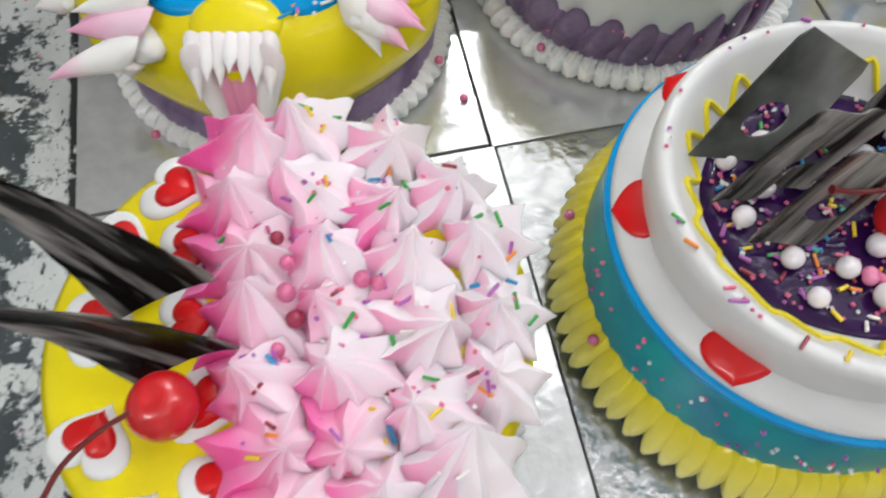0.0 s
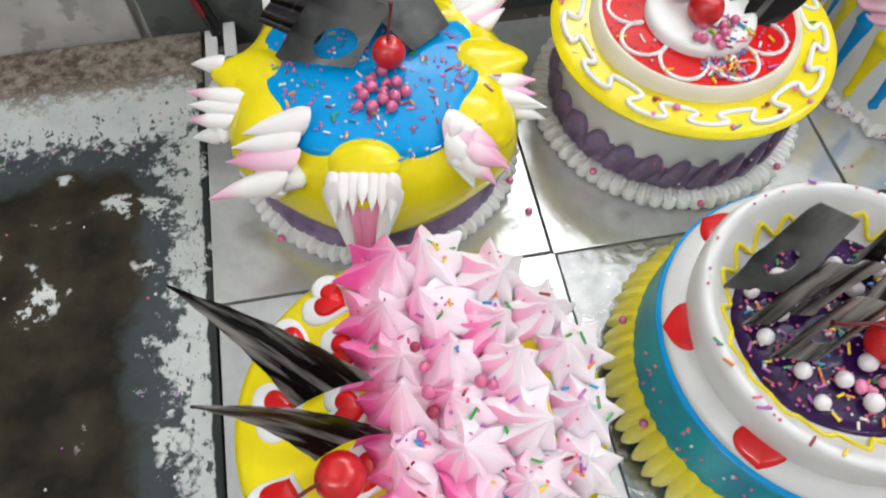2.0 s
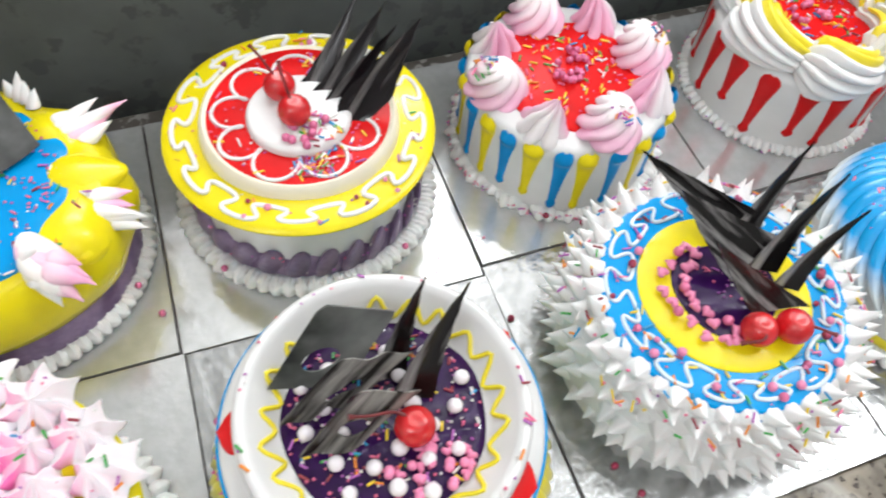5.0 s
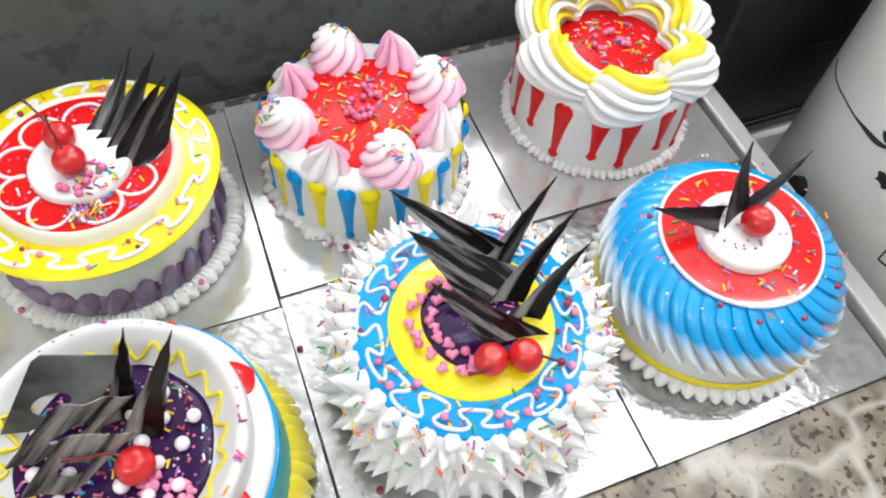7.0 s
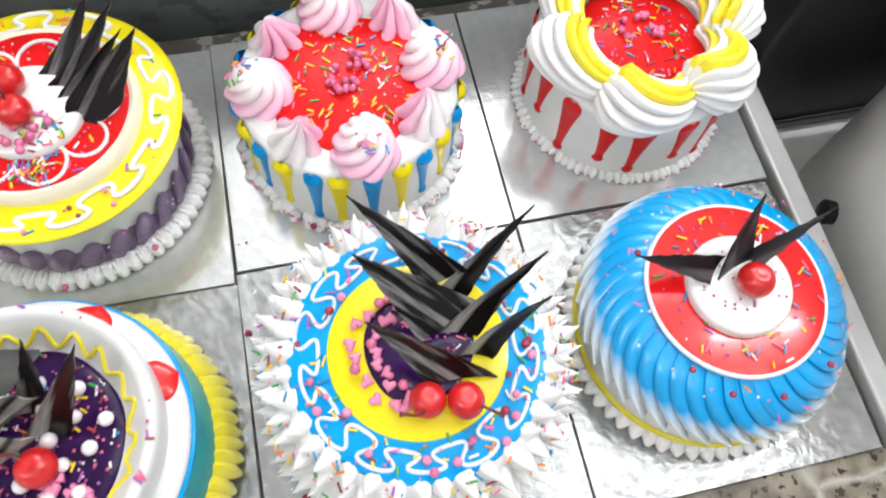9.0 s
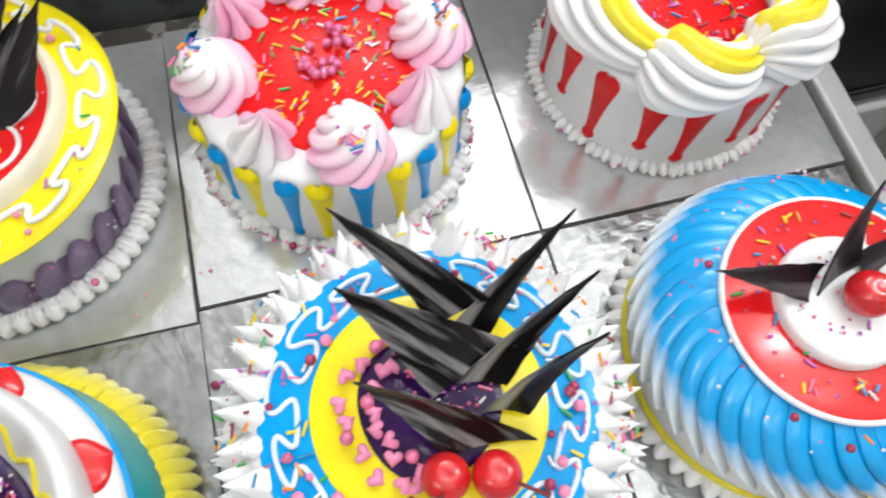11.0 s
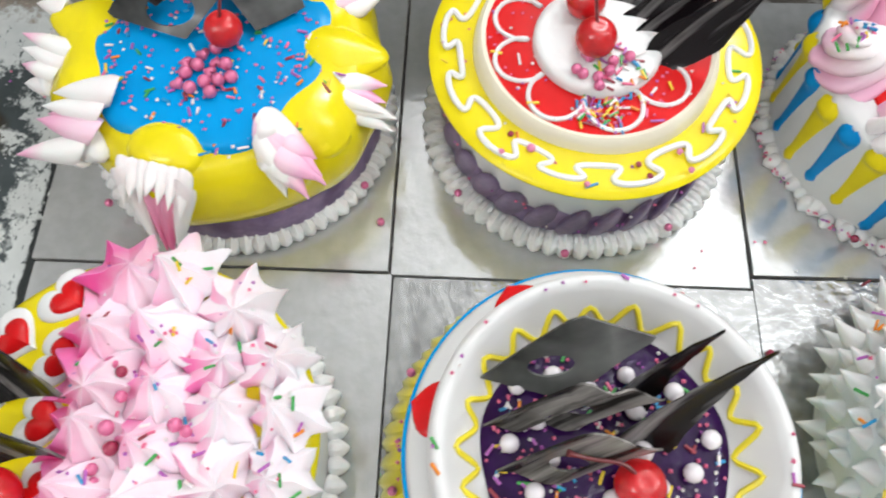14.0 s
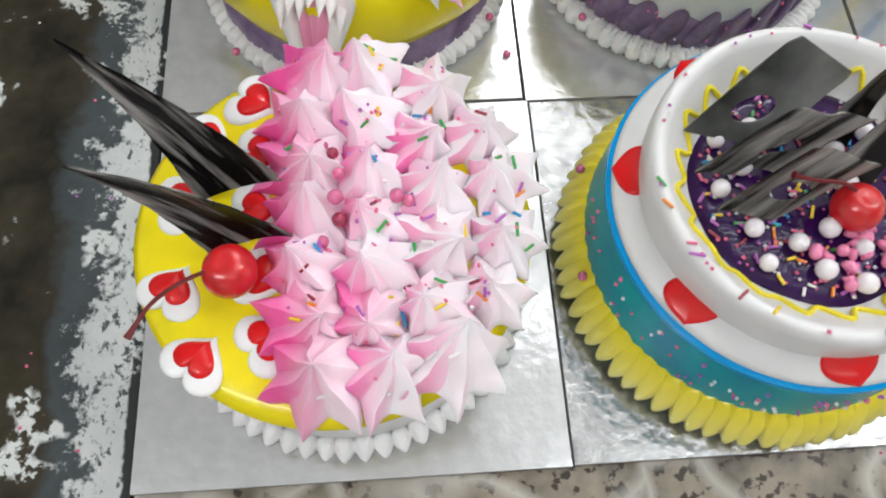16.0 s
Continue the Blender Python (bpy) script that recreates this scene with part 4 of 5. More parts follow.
blade((0.708, -0.085, 0.1430), (0.644, -0.113, 0.1080), (0.650, -0.095, 0.1160), 0.003, CHOC_BLACK, False, BLADE)
sprinkles(90, flat_spot(DX, DY, 0.1008, 0.038, 0.064), "mixed sugar sprinkles on red gel", dots=0.45)
sprinkles(40, flat_spot(DX, DY, 0.1098, 0.0, 0.033), "tiny beads on white cream", (3, 5, 6, 7), dots=0.8)


def petal_spot():
    a = random.uniform(0, 2 * math.pi)
    r = random.uniform(0.070, 0.100)
    return (DX + r * math.cos(a), DY + r * math.sin(a), 0.1005 - 16.0 * (r - 0.068) ** 2), (0.5 * math.cos(a), 0.5 * math.sin(a), 0.8)


sprinkles(60, petal_spot, "tiny pink beads on blue petals", (3, 7, 0), dots=0.85)
for a, r in ((3.9, 0.078), (4.3, 0.083), (4.75, 0.085), (5.3, 0.084), (2.6, 0.078)):
    pearl(DX + r * math.cos(a), DY + r * math.sin(a), 0.1020 - 16.0 * (r - 0.068) ** 2, 0.0026, DARK_PEARL, "small crimson sugar pearl on blue petals")

# ---- the yellow and blue creature cake ----
EX, EY = -0.118, 0.124
BUMPS = (170, 202, 258, 322, 357, 35, 75, 122)
ce = cake("yellow_claw_cake", EX, EY, "yellow glazed cake with blue gel pool and white cream claws")


def lumpy(a, i, r, z):
    k = sum(math.exp(-((math.degrees(a) - c + 180) % 360 - 180) ** 2 / 220.0) for c in BUMPS)
    grow = (0, 0, 0.05, 0.09, 0.12, 0.10, 0.07, 0.03, 0.0)[min(i, 8)]
    return r * (1 + grow * (k - 0.3)), z + (0.006 * k if 2 <= i <= 4 else 0)


part("body", lathe([(0, 0.0985), (0.062, 0.0985), (0.079, 0.0990), (0.0925, 0.0945), (0.1030, 0.082), (0.1085, 0.063), (0.1070, 0.046), (0.1020, 0.034), (0.094, 0.030)], 160, lumpy), YELLOW, ce, "glossy lumpy yellow glaze")
part("foot", lathe([(0, 0.0), (0.104, 0.0), (0.1060, 0.012), (0.1030, 0.028), (0.097, 0.034), (0, 0.034)], 96, lambda a, i, r, z: (r * (1 + 0.006 * math.sin(23 * a)), z)), PURPLE_SOFT, ce, "purple cream band")
part("pool", lathe([(0, 0.1035), (0.070, 0.1035), (0.0780, 0.1022), (0.0825, 0.0995), (0.0835, 0.0960)], 128, lambda a, i, r, z: (r * (1 - (0.10 * sum(math.exp(-((math.degrees(a) - c + 180) % 360 - 180) ** 2 / 300.0) for c in BUMPS) - 0.05) * (i > 0)), z)), BLUE, ce, "glossy blue gel pool")
shell_e = to_mesh("shell", ridged(0.0110, 0.0080, 0.0090, 5, 0.26, 28, 10, 0.12), CREAM)
around("shell", shell_e, ce, 74, 0.105, 0.0075, jitter=0.1, tilt=-8)


def finger_bm(r):
    pts = [(u, 0, 0.10 * math.sin(2.6 * u) * (1 - 0.4 * u)) for u in (0, 0.06, 0.14, 0.24, 0.36, 0.48, 0.6, 0.7, 0.8, 0.9, 1.0)]
    return tube(pts, lambda u: r * (0.80 + 0.9 * min(u, 0.22)) * max(0.04, 1 - u ** 1.5), 12, False, 0.85)


def piped_finger(mesh, base, tip, girth, parent, name="finger", label=""):
    """One pulled finger of cream, from its fat root to its thin tip."""
    base, tip = Vector(base), Vector(tip)
    way = tip - base
    m = axes(base, way, Vector((0, 0, 1)).cross(way))
    if (m.to_3x3() @ Vector((0, 0, 1))).z < 0:
        m = m @ Matrix.Rotation(math.pi, 4, "X")
    part(name, mesh, None, parent, label, m @ Matrix.Diagonal((way.length, girth, girth, 1)))


FINGER_WHITE = blend_mat("white_finger_cream", (0.85, 0.80, 0.79), (0.87, 0.85, 0.83), 0, 0.0, 0.5, rough=0.42, noise_amount=0.2, noise_scale=3.0)
FINGER_BLUSH = blend_mat("blush_finger_cream", (0.87, 0.85, 0.82), (0.86, 0.46, 0.62), 0, 0.35, 0.9, rough=0.42, noise_amount=0.3, noise_scale=3.0)
FINGER_PINK = blend_mat("pink_finger_cream", (0.86, 0.60, 0.70), (0.85, 0.42, 0.60), 0, 0.1, 0.8, rough=0.42, noise_amount=0.4, noise_scale=3.0)
TONGUE = blend_mat("tongue_pink", (0.84, 0.34, 0.50), (0.78, 0.15, 0.32), 0, 0.10, 0.85, rough=0.38, noise_amount=0.4, noise_scale=3.0)
for cream in (FINGER_WHITE, FINGER_BLUSH, FINGER_PINK, TONGUE):
    cream.node_tree.nodes["Principled BSDF"].inputs["Subsurface Weight"].default_value = 0.35
    cream.node_tree.nodes["Principled BSDF"].inputs["Subsurface Radius"].default_value = (0.004, 0.003, 0.003)
finger_white, finger_blush, finger_pink, finger_tongue = (to_mesh("finger", finger_bm(1.0), m) for m in (FINGER_WHITE, FINGER_BLUSH, FINGER_PINK, TONGUE))
palm = to_mesh("palm", softened(blob(1, 1, 1, 24, 14), 0.12, 2.5, 4), CREAM)
knob = to_mesh("knob", blob(0.027, 0.023, 0.0115, 28, 16), YELLOW)
ear = to_mesh("knob", blob(0.027, 0.023, 0.0115, 28, 16, lambda c: Vector((c.x * (1 + 0.16 * max(0.0, c.x / 0.027) ** 3), c.y * (1 - 0.30 * max(0.0, c.x / 0.027)), c.z + 0.007 * max(0.0, c.x / 0.027) ** 2))), YELLOW)
for c, r, z, long, wide in ((170, 0.086, 0.0925, 1.0, 1.0), (202, 0.088, 0.0870, 0.9, 1.0), (258, 0.0845, 0.0960, 0.68, 1.10), (322, 0.090, 0.0870, 0.9, 1.0), (357, 0.084, 0.0930, 1.0, 1.0), (35, 0.082, 0.0920, 1.0, 1.0), (75, 0.082, 0.0910, 1.0, 1.0), (122, 0.084, 0.0900, 1.0, 1.0)):
    part("knob", ear if c in (170, 357) else knob, None, ce, "glossy yellow bump", pose(0, 0, 0, 0, 0, c) @ pose(r, 0, z, 0, 14, 0) @ Matrix.Diagonal((long, wide, 1, 1)))
# each claw: girth, and the root and tip of every finger
PAW_FRONT = (((-0.053, -0.047, 0.106), (-0.096, -0.044, 0.098)), ((-0.062, -0.058, 0.100), (-0.105, -0.050, 0.092)), ((-0.065, -0.070, 0.094), (-0.111, -0.055, 0.084)), ((-0.075, -0.077, 0.086), (-0.127, -0.074, 0.070)), ((-0.069, -0.061, 0.094), (-0.103, -0.052, 0.086)), ((-0.079, -0.077, 0.082), (-0.082, -0.078, 0.066)))
PAW_SIDE = (((-0.107, 0.026, 0.094), (-0.130, 0.034, 0.090)), ((-0.097, -0.007, 0.092), (-0.135, 0.010, 0.088)), ((-0.100, -0.013, 0.088), (-0.135, 0.001, 0.084)), ((-0.106, -0.020, 0.084), (-0.136, -0.008, 0.078)), ((-0.113, -0.025, 0.078), (-0.136, -0.018, 0.070)))
PAW_BLUSH = (((0.044, -0.064, 0.104), (0.072, -0.079, 0.094)), ((0.044, -0.067, 0.102), (0.079, -0.093, 0.088)), ((0.044, -0.070, 0.100), (0.081, -0.097, 0.084)), ((0.044, -0.075, 0.098), (0.070, -0.104, 0.078)), ((0.045, -0.077, 0.095), (0.055, -0.101, 0.074)), ((0.043, -0.069, 0.106), (0.054, -0.072, 0.104)), ((0.058, -0.077, 0.098), (0.075, -0.083, 0.092)), ((0.055, -0.084, 0.096), (0.076, -0.095, 0.086)), ((0.052, -0.087, 0.092), (0.064, -0.099, 0.078)))
PAW_EAST = (((0.086, -0.026, 0.092), (0.116, -0.029, 0.094)), ((0.086, -0.030, 0.090), (0.115, -0.038, 0.088)), ((0.091, -0.037, 0.086), (0.122, -0.045, 0.080)), ((0.092, -0.040, 0.082), (0.120, -0.051, 0.074)), ((0.087, -0.035, 0.090), (0.115, -0.045, 0.086)))
PAW_BACK = (((0.075, 0.045, 0.100), (0.104, 0.059, 0.108)), ((0.080, 0.040, 0.098), (0.125, 0.055, 0.104)), ((0.083, 0.035, 0.096), (0.116, 0.053, 0.100)), ((0.088, 0.031, 0.094), (0.110, 0.044, 0.096)), ((0.072, 0.049, 0.100), (0.087, 0.052, 0.104)))
PAW_NORTH = (((0.045, 0.084, 0.098), (0.047, 0.105, 0.108)), ((0.050, 0.079, 0.098), (0.051, 0.096, 0.106)), ((0.054, 0.071, 0.098), (0.058, 0.087, 0.104)), ((0.040, 0.089, 0.098), (0.036, 0.101, 0.106)))
PAW_NORTH_WEST = (((-0.067, 0.070, 0.098), (-0.070, 0.096, 0.104)), ((-0.061, 0.074, 0.098), (-0.062, 0.097, 0.106)), ((-0.052, 0.084, 0.098), (-0.051, 0.106, 0.106)))
for girth, fingers, tints in ((0.0118, PAW_FRONT, (0, 0, 2, 1, 2, 0)), (0.0092, PAW_SIDE, (0, 1, 0, 1, 0)), (0.0112, PAW_BLUSH, (1, 2, 2, 1, 0, 0, 2, 2, 1)),
                              (0.0092, PAW_EAST, (1, 2, 0, 0, 0)), (0.0088, PAW_BACK, (0, 1, 2, 0, 0)), (0.0064, PAW_NORTH, (0, 0, 0, 0)), (0.0064, PAW_NORTH_WEST, (0, 0, 0))):
    claw = new("claw")
    claw.parent = ce
    claw["label"] = "fan of white and pink piped cream fingers"
    roots = [Vector(base) for base, tip in fingers]
    heart = sum((Vector(base).lerp(Vector(tip), 0.3) for base, tip in fingers), Vector()) / len(fingers)
    part("palm", palm, None, claw, "", pose(heart.x, heart.y, heart.z - 0.006, 0, 0, math.degrees(math.atan2(heart.y, heart.x))) @ Matrix.Diagonal((girth * 1.15, girth * 0.45 + 0.45 * (roots[0] - roots[-1]).length, girth * 0.95, 1)))
    for (base, tip), tint in zip(fingers, tints):
        piped_finger((finger_white, finger_blush, finger_pink)[tint], base, tip, girth * random.uniform(0.92, 1.08), claw)
# the open mouth under the front bump: upper teeth, cheeks and a hanging tongue
mouth = new("mouth")
mouth.parent = ce
mouth.matrix_basis = pose(0, 0, 0, 0, 0, 258)
mouth["label"] = "open mouth of white cream teeth with a pink tongue"
for side in range(-3, 4):
    long = (0.022, 0.010, 0.013, 0.003, 0.009, 0.012, 0.020)[side + 3]
    piped_finger(finger_white, (0.0990, side * 0.0066, 0.1000), (0.1165 + 0.25 * long, side * 0.0062, 0.0985 - 0.85 * long), 0.0062, mouth, "tooth")
for side in (-1, 1):
    piped_finger(finger_white, (0.1040, side * 0.0205, 0.097), (0.1190, side * 0.0150, 0.0600), 0.0082, mouth, "cheek")
    piped_finger(finger_white, (0.1080, side * 0.0175, 0.088), (0.1245, side * 0.0100, 0.0460), 0.0076, mouth, "cheek")
    piped_finger(finger_white, (0.1130, side * 0.0145, 0.076), (0.1290, side * 0.0075, 0.0400), 0.0064, mouth, "cheek")
for side in (-1, 0, 1):
    piped_finger(finger_tongue, (0.1040, side * 0.0056, 0.090), (0.1300, side * 0.0022, 0.0360 - 0.004 * (side == 0)), 0.0072, mouth, "tongue", "pink hanging tongue of cream")
cherry((-0.1060, 0.1190, 0.1165), 0.0122, [(0.001, 0.004, 0.014), (0.004, 0.010, 0.026), (0.005, 0.012, 0.033)])
plate((-0.194, 0.164, 0.1180), (-0.151, 0.172, 0.1710), (-0.104, 0.168, 0.1520), (-0.156, 0.143, 0.1080), None, 0.0026, 5, 0.002, CHOC_BLACK, True, "corrugated black chocolate plate leaning on the cake")
plate((-0.187, 0.134, 0.1090), (-0.142, 0.151, 0.1620), (-0.100, 0.143, 0.1340), (-0.132, 0.117, 0.1080), (0.30, 0.62, 0.22, 0.27))
plate((-0.121, 0.159, 0.1300), (-0.082, 0.195, 0.1360), (-0.057, 0.142, 0.1130), (-0.088, 0.125, 0.1080))
plate((-0.136, 0.176, 0.1460), (-0.096, 0.210, 0.1440), (-0.082, 0.196, 0.1360), (-0.112, 0.166, 0.1280))
random.seed(21)
for k in range(14):
    a, r = 2.4 * k, 0.0205 * math.sqrt((k + 0.3) / 14)
    x, y = -0.117 + r * math.cos(a) * 0.95 + random.uniform(-0.001, 0.001), 0.094 + r * math.sin(a)
    if k % 3:
        pearl(x, y, 0.1036, 0.0044, PINK_PEARL, "pink sugar pearl heaped on blue gel")
    else:
        sugar_heart(x, y, 0.1048, random.uniform(0, 360), PINK_PEARL, 0.0052)
sprinkles(340, flat_spot(EX, EY, 0.1037, 0, 0.072), "mixed sugar sprinkles strewn over blue gel", length=0.0055, dots=0.68)
sprinkles(36, flat_spot(EX, EY, 0.1000, 0.078, 0.092, 260, 400), "mixed sugar sprinkles on yellow glaze", dots=0.2)

# ---- the yellow brimmed red cake ----
FX, FY = 0.134, 0.130
cf = cake("yellow_brim_cake", FX, FY, "white cake with broad yellow brim, red gel tier and purple foot")
part("body", lathe([(0, 0.0), (0.0960, 0.0), (0.0960, 0.05), (0.0945, 0.085), (0, 0.086)], 120), CREAM_SMOOTH, cf, "smooth white cream side")
part("brim", lathe([(0.060, 0.0930), (0.103, 0.0925), (0.1085, 0.0912), (0.1106, 0.0890), (0.1096, 0.0862), (0.104, 0.0842), (0.090, 0.0845)], 120, lambda a, i, r, z: (r, z + 0.0012 * math.sin(3 * a + 1))), YELLOW, cf, "glossy yellow gel brim")
part("tier", lathe([(0.0812, 0.0915), (0.0800, 0.0980), (0.0785, 0.1030), (0.0762, 0.1050), (0.0732, 0.1035)], 108), IVORY, cf, "ivory cream tier")
part("disc", lathe([(0, 0.1035), (0.071, 0.1035), (0.0745, 0.1030), (0.0750, 0.1020)], 96), RED_GLAZE, cf, "red gel disc")
part("centre", lathe([(0.0420, 0.1030), (0.0415, 0.1085), (0.0395, 0.1108), (0.037, 0.1115), (0, 0.1115)], 72), CREAM, cf, "small white cream tier", pose(-0.001, -0.005, 0))
part("piping", tube(meander(0.0950, 0.0072, 13, 0.080, 0.0933), 0.0021, 7, True), CREAM, cf, "white wavy icing line")
loops = []
for k in range(84):
    a = 2 * math.pi * k / 84
    ph = 9 * a + 0.4 * math.sin(2 * a)
    r = 0.0560 + 0.0120 * math.cos(ph)
    a2 = a + 0.13 * math.sin(ph)
    loops.append((r * math.cos(a2) - 0.002, r * math.sin(a2) - 0.003, 0.1042))
part("petal_line", tube(smoothed(loops, 3, True), 0.0016, 6, True), CREAM, cf, "white petal-shaped icing line")
part("foot", lathe([(0.0955, 0.004), (0.0985, 0.006), (0.0990, 0.020), (0.0970, 0.034), (0.0950, 0.036)], 96, lambda a, i, r, z: (r, z + (0.004 * math.sin(17 * a) + 0.002 * math.sin(41 * a)) * (i > 2))), PURPLE_SOFT, cf, "smeared purple cream band")
scal = to_mesh("scallop", ridged(0.0235, 0.0150, 0.0052, 2, 0.1), PURPLE_SOFT)
for k in range(27):
    part("scallop", scal, None, cf, "", pose(0, 0, 0, 0, 0, 360 * k / 27) @ pose(0.0962, 0, 0.0265, 24, -80, 0))
shell_f = to_mesh("shell", ridged(0.0104, 0.0080, 0.0090, 5, 0.28, 28, 10, 0.10), CREAM)
around("shell", shell_f, cf, 64, 0.1065, 0.0070, jitter=0.1, tilt=-10)
cherry((0.1235, 0.1450, 0.1215), 0.0128, [(-0.004, 0.004, 0.012), (-0.010, 0.012, 0.022), (-0.016, 0.020, 0.028)])
cherry((0.1285, 0.1160, 0.1215), 0.0132, [(-0.002, 0.006, 0.014), (-0.004, 0.014, 0.028), (-0.004, 0.020, 0.034)])
BUNDLE = "tall black chocolate blade in a bundle on the cake"
blade((0.199, 0.185, 0.1630), (0.133, 0.150, 0.1020), (0.161, 0.136, 0.1020), 0.003, CHOC_BUNDLE, False, BUNDLE)
blade((0.217, 0.164, 0.1700), (0.139, 0.140, 0.1020), (0.171, 0.128, 0.1020), 0.003, CHOC_BUNDLE, False, BUNDLE)
blade((0.220, 0.146, 0.1600), (0.145, 0.128, 0.1030), (0.169, 0.122, 0.1010), 0.003, CHOC_BUNDLE, True, BUNDLE)
blade((0.234, 0.131, 0.1760), (0.149, 0.115, 0.1030), (0.191, 0.105, 0.1000), 0.003, CHOC_BUNDLE, True, BUNDLE)
random.seed(31)
for k in range(10):
    a, r = random.uniform(3.6, 6.0), random.uniform(0.010, 0.030)
    pearl(0.134 + r * math.cos(a), 0.115 + r * math.sin(a), 0.1117, 0.0036, PINK_PEARL, "pink sugar pearl on white cream")
for k in range(12):
    a, r = random.uniform(0, 6.28), random.uniform(0.084, 0.106)
    pearl(FX + r * math.cos(a), FY + r * math.sin(a), 0.0930, random.choice((0.0020, 0.0028)), random.choice((PINK_HEART, DARK_PEARL)), "small sugar pearl on yellow gel")
sprinkles(90, flat_spot(0.136, 0.077, 0.1040, 0, 0.018), "heap of mixed sugar sprinkles on red gel", dots=0.3)
sprinkles(110, flat_spot(FX, FY, 0.1039, 0.044, 0.071), "tiny beads and sprinkles on red gel", (3, 6, 7, 1), dots=0.8)
sprinkles(40, flat_spot(0.146, 0.100, 0.1117, 0, 0.018), "mixed sugar sprinkles on white cream", dots=0.2)
sprinkles(40, flat_spot(FX, FY, 0.0930, 0.084, 0.106), "a few sugar sprinkles on yellow gel", dots=0.4)
sprinkles(50, wall_spot(FX, FY, 0.1000, 0.018, 0.045, 150, 330), "tiny pink beads on purple cream", (3, 7), dots=1.0)


# ---- the striped cakes ----
def drip_bm(r, z0, z1, head, waist, foot, ball=0.0052):
    """A run of gel down an upright round side."""
    nz, nu = 22, 6
    bm = bmesh.new()
    grid = []
    for i in range(nz + 1):
        v = i / nz
        z = z0 + (z1 - z0) * v
        if v < 0.16:
            w = head * math.sqrt(max(0.02, 1 - ((0.12 - v) / 0.125) ** 2)) if v < 0.12 else head
        else:
            w = waist + (head - waist) * max(0.0, 1 - (v - 0.16) / 0.75) ** 1.2
        if v > 0.84:
            w = max(foot * math.sqrt(max(0.02, 1 - ((v - 0.92) / 0.082) ** 2)), w if v < 0.92 else 0)
        thick = 0.0016 + ball * math.exp(-((v - 0.12) / 0.08) ** 2) + 0.0020 * math.exp(-((v - 0.92) / 0.05) ** 2)
        row = []
        for j in range(nu + 1):
            u = j / nu * 2 - 1
            a = u * w / r
            rr = r - 0.0008 + thick * math.sqrt(max(0.0, 1 - u * u))
            row.append(bm.verts.new((rr * math.cos(a), rr * math.sin(a), z)))
        grid.append(row)
    for p, q in zip(grid, grid[1:]):
        for j in range(nu):
            bm.faces.new((p[j], p[j + 1], q[j + 1], q[j]))
    return bm


GX, GY = 0.380, 0.128
cg = cake("striped_rosette_cake", GX, GY, "white cake with blue and yellow drips, pink rosettes and red top")
part("body", lathe([(0, 0.0), (0.0955, 0.0), (0.0955, 0.05), (0.0950, 0.078), (0.0925, 0.0835), (0.087, 0.0855), (0, 0.0855)], 120), CREAM_SMOOTH, cg, "smooth white cream side")
part("disc", lathe([(0, 0.0880), (0.064, 0.0880), (0.0680, 0.0870), (0.0690, 0.0850)], 96, lambda a, i, r, z: (r * (1 + 0.03 * math.sin(9 * a) * (i > 0)), z)), RED_GLAZE, cg, "red gel top")
for colour, off, ztop in ((BLUE_RUN, 0, 0.0860), (YELLOW_RUN, 1, 0.0865)):
    meshes = [to_mesh("drip", drip_bm(0.0957, ztop, zb, 0.0086 if off == 0 else 0.0096, 0.0040, 0.0050), colour) for zb in (0.012, 0.018, 0.009)]
    for k in range(12):
        part("drip", meshes[k % 3], None, cg, "", pose(0, 0, 0, 0, 0, 30 * k + 15 * off + 2 + random.uniform(-1.5, 1.5)))
foot_g = to_mesh("crumb", ridged(0.0060, 0.0050, 0.0048, 3, 0.1, 12, 6), CREAM)
around("crumb", foot_g, cg, 84, 0.0990, 0.0042, jitter=0.9, scale=1.15)
rose_mesh = to_mesh("rosette", softened(piped_star(7, 0.0285, 0.033, 2.6, 0.22, 0.46, 12, 3, 0.003), 0.0025, 60, 2), ROSE)
kiss_mesh = to_mesh("kiss", softened(piped_star(7, 0.0240, 0.033, 0.5, 0.42, 0.85, 10, 3, 0.002), 0.0022, 70, 5), KISS)
for k, a in enumerate((180, 137, 93, 47, 2, 318, 272, 226)):
    m = pose(0, 0, 0, 0, 0, a) @ pose(0.0735, 0, 0.0845, 0, 8 + random.uniform(-6, 6), random.uniform(0, 360) if k % 2 == 0 else 90) @ Matrix.Diagonal((1.08, 1.08, 1.12, 1))
    part("rosette" if k % 2 == 0 else "kiss", rose_mesh if k % 2 == 0 else kiss_mesh, None, cg, "", m)
random.seed(41)
for k in range(20):
    a, r = random.uniform(0, 6.28), 0.021 * math.sqrt(random.uniform(0, 1))
    pearl(0.379 + r * math.cos(a), 0.132 + r * math.sin(a), 0.0882 + (0.003 if k > 14 else 0), 0.0034, PINK_PEARL, "pink sugar pearl heaped on red gel")
sprinkles(170, flat_spot(GX, GY, 0.0884, 0, 0.058), "mixed sugar sprinkles on red gel", (0, 1, 1, 0, 2, 6, 3, 4), dots=0.35)


def rose_spot():
    a = radians(random.choice((180, 93, 2, 272)))
    b, r = random.uniform(0, 2 * math.pi), random.uniform(0.002, 0.018)
    return (GX + 0.079 * math.cos(a) + r * math.cos(b), GY + 0.079 * math.sin(a) + r * math.sin(b), 0.0855 + 0.033 * (1 - (r / 0.0285) ** 2.1)), (0.5 * math.cos(b), 0.5 * math.sin(b), 0.85)


sprinkles(90, rose_spot, "mixed sugar sprinkles on pink rosettes", dots=0.3)
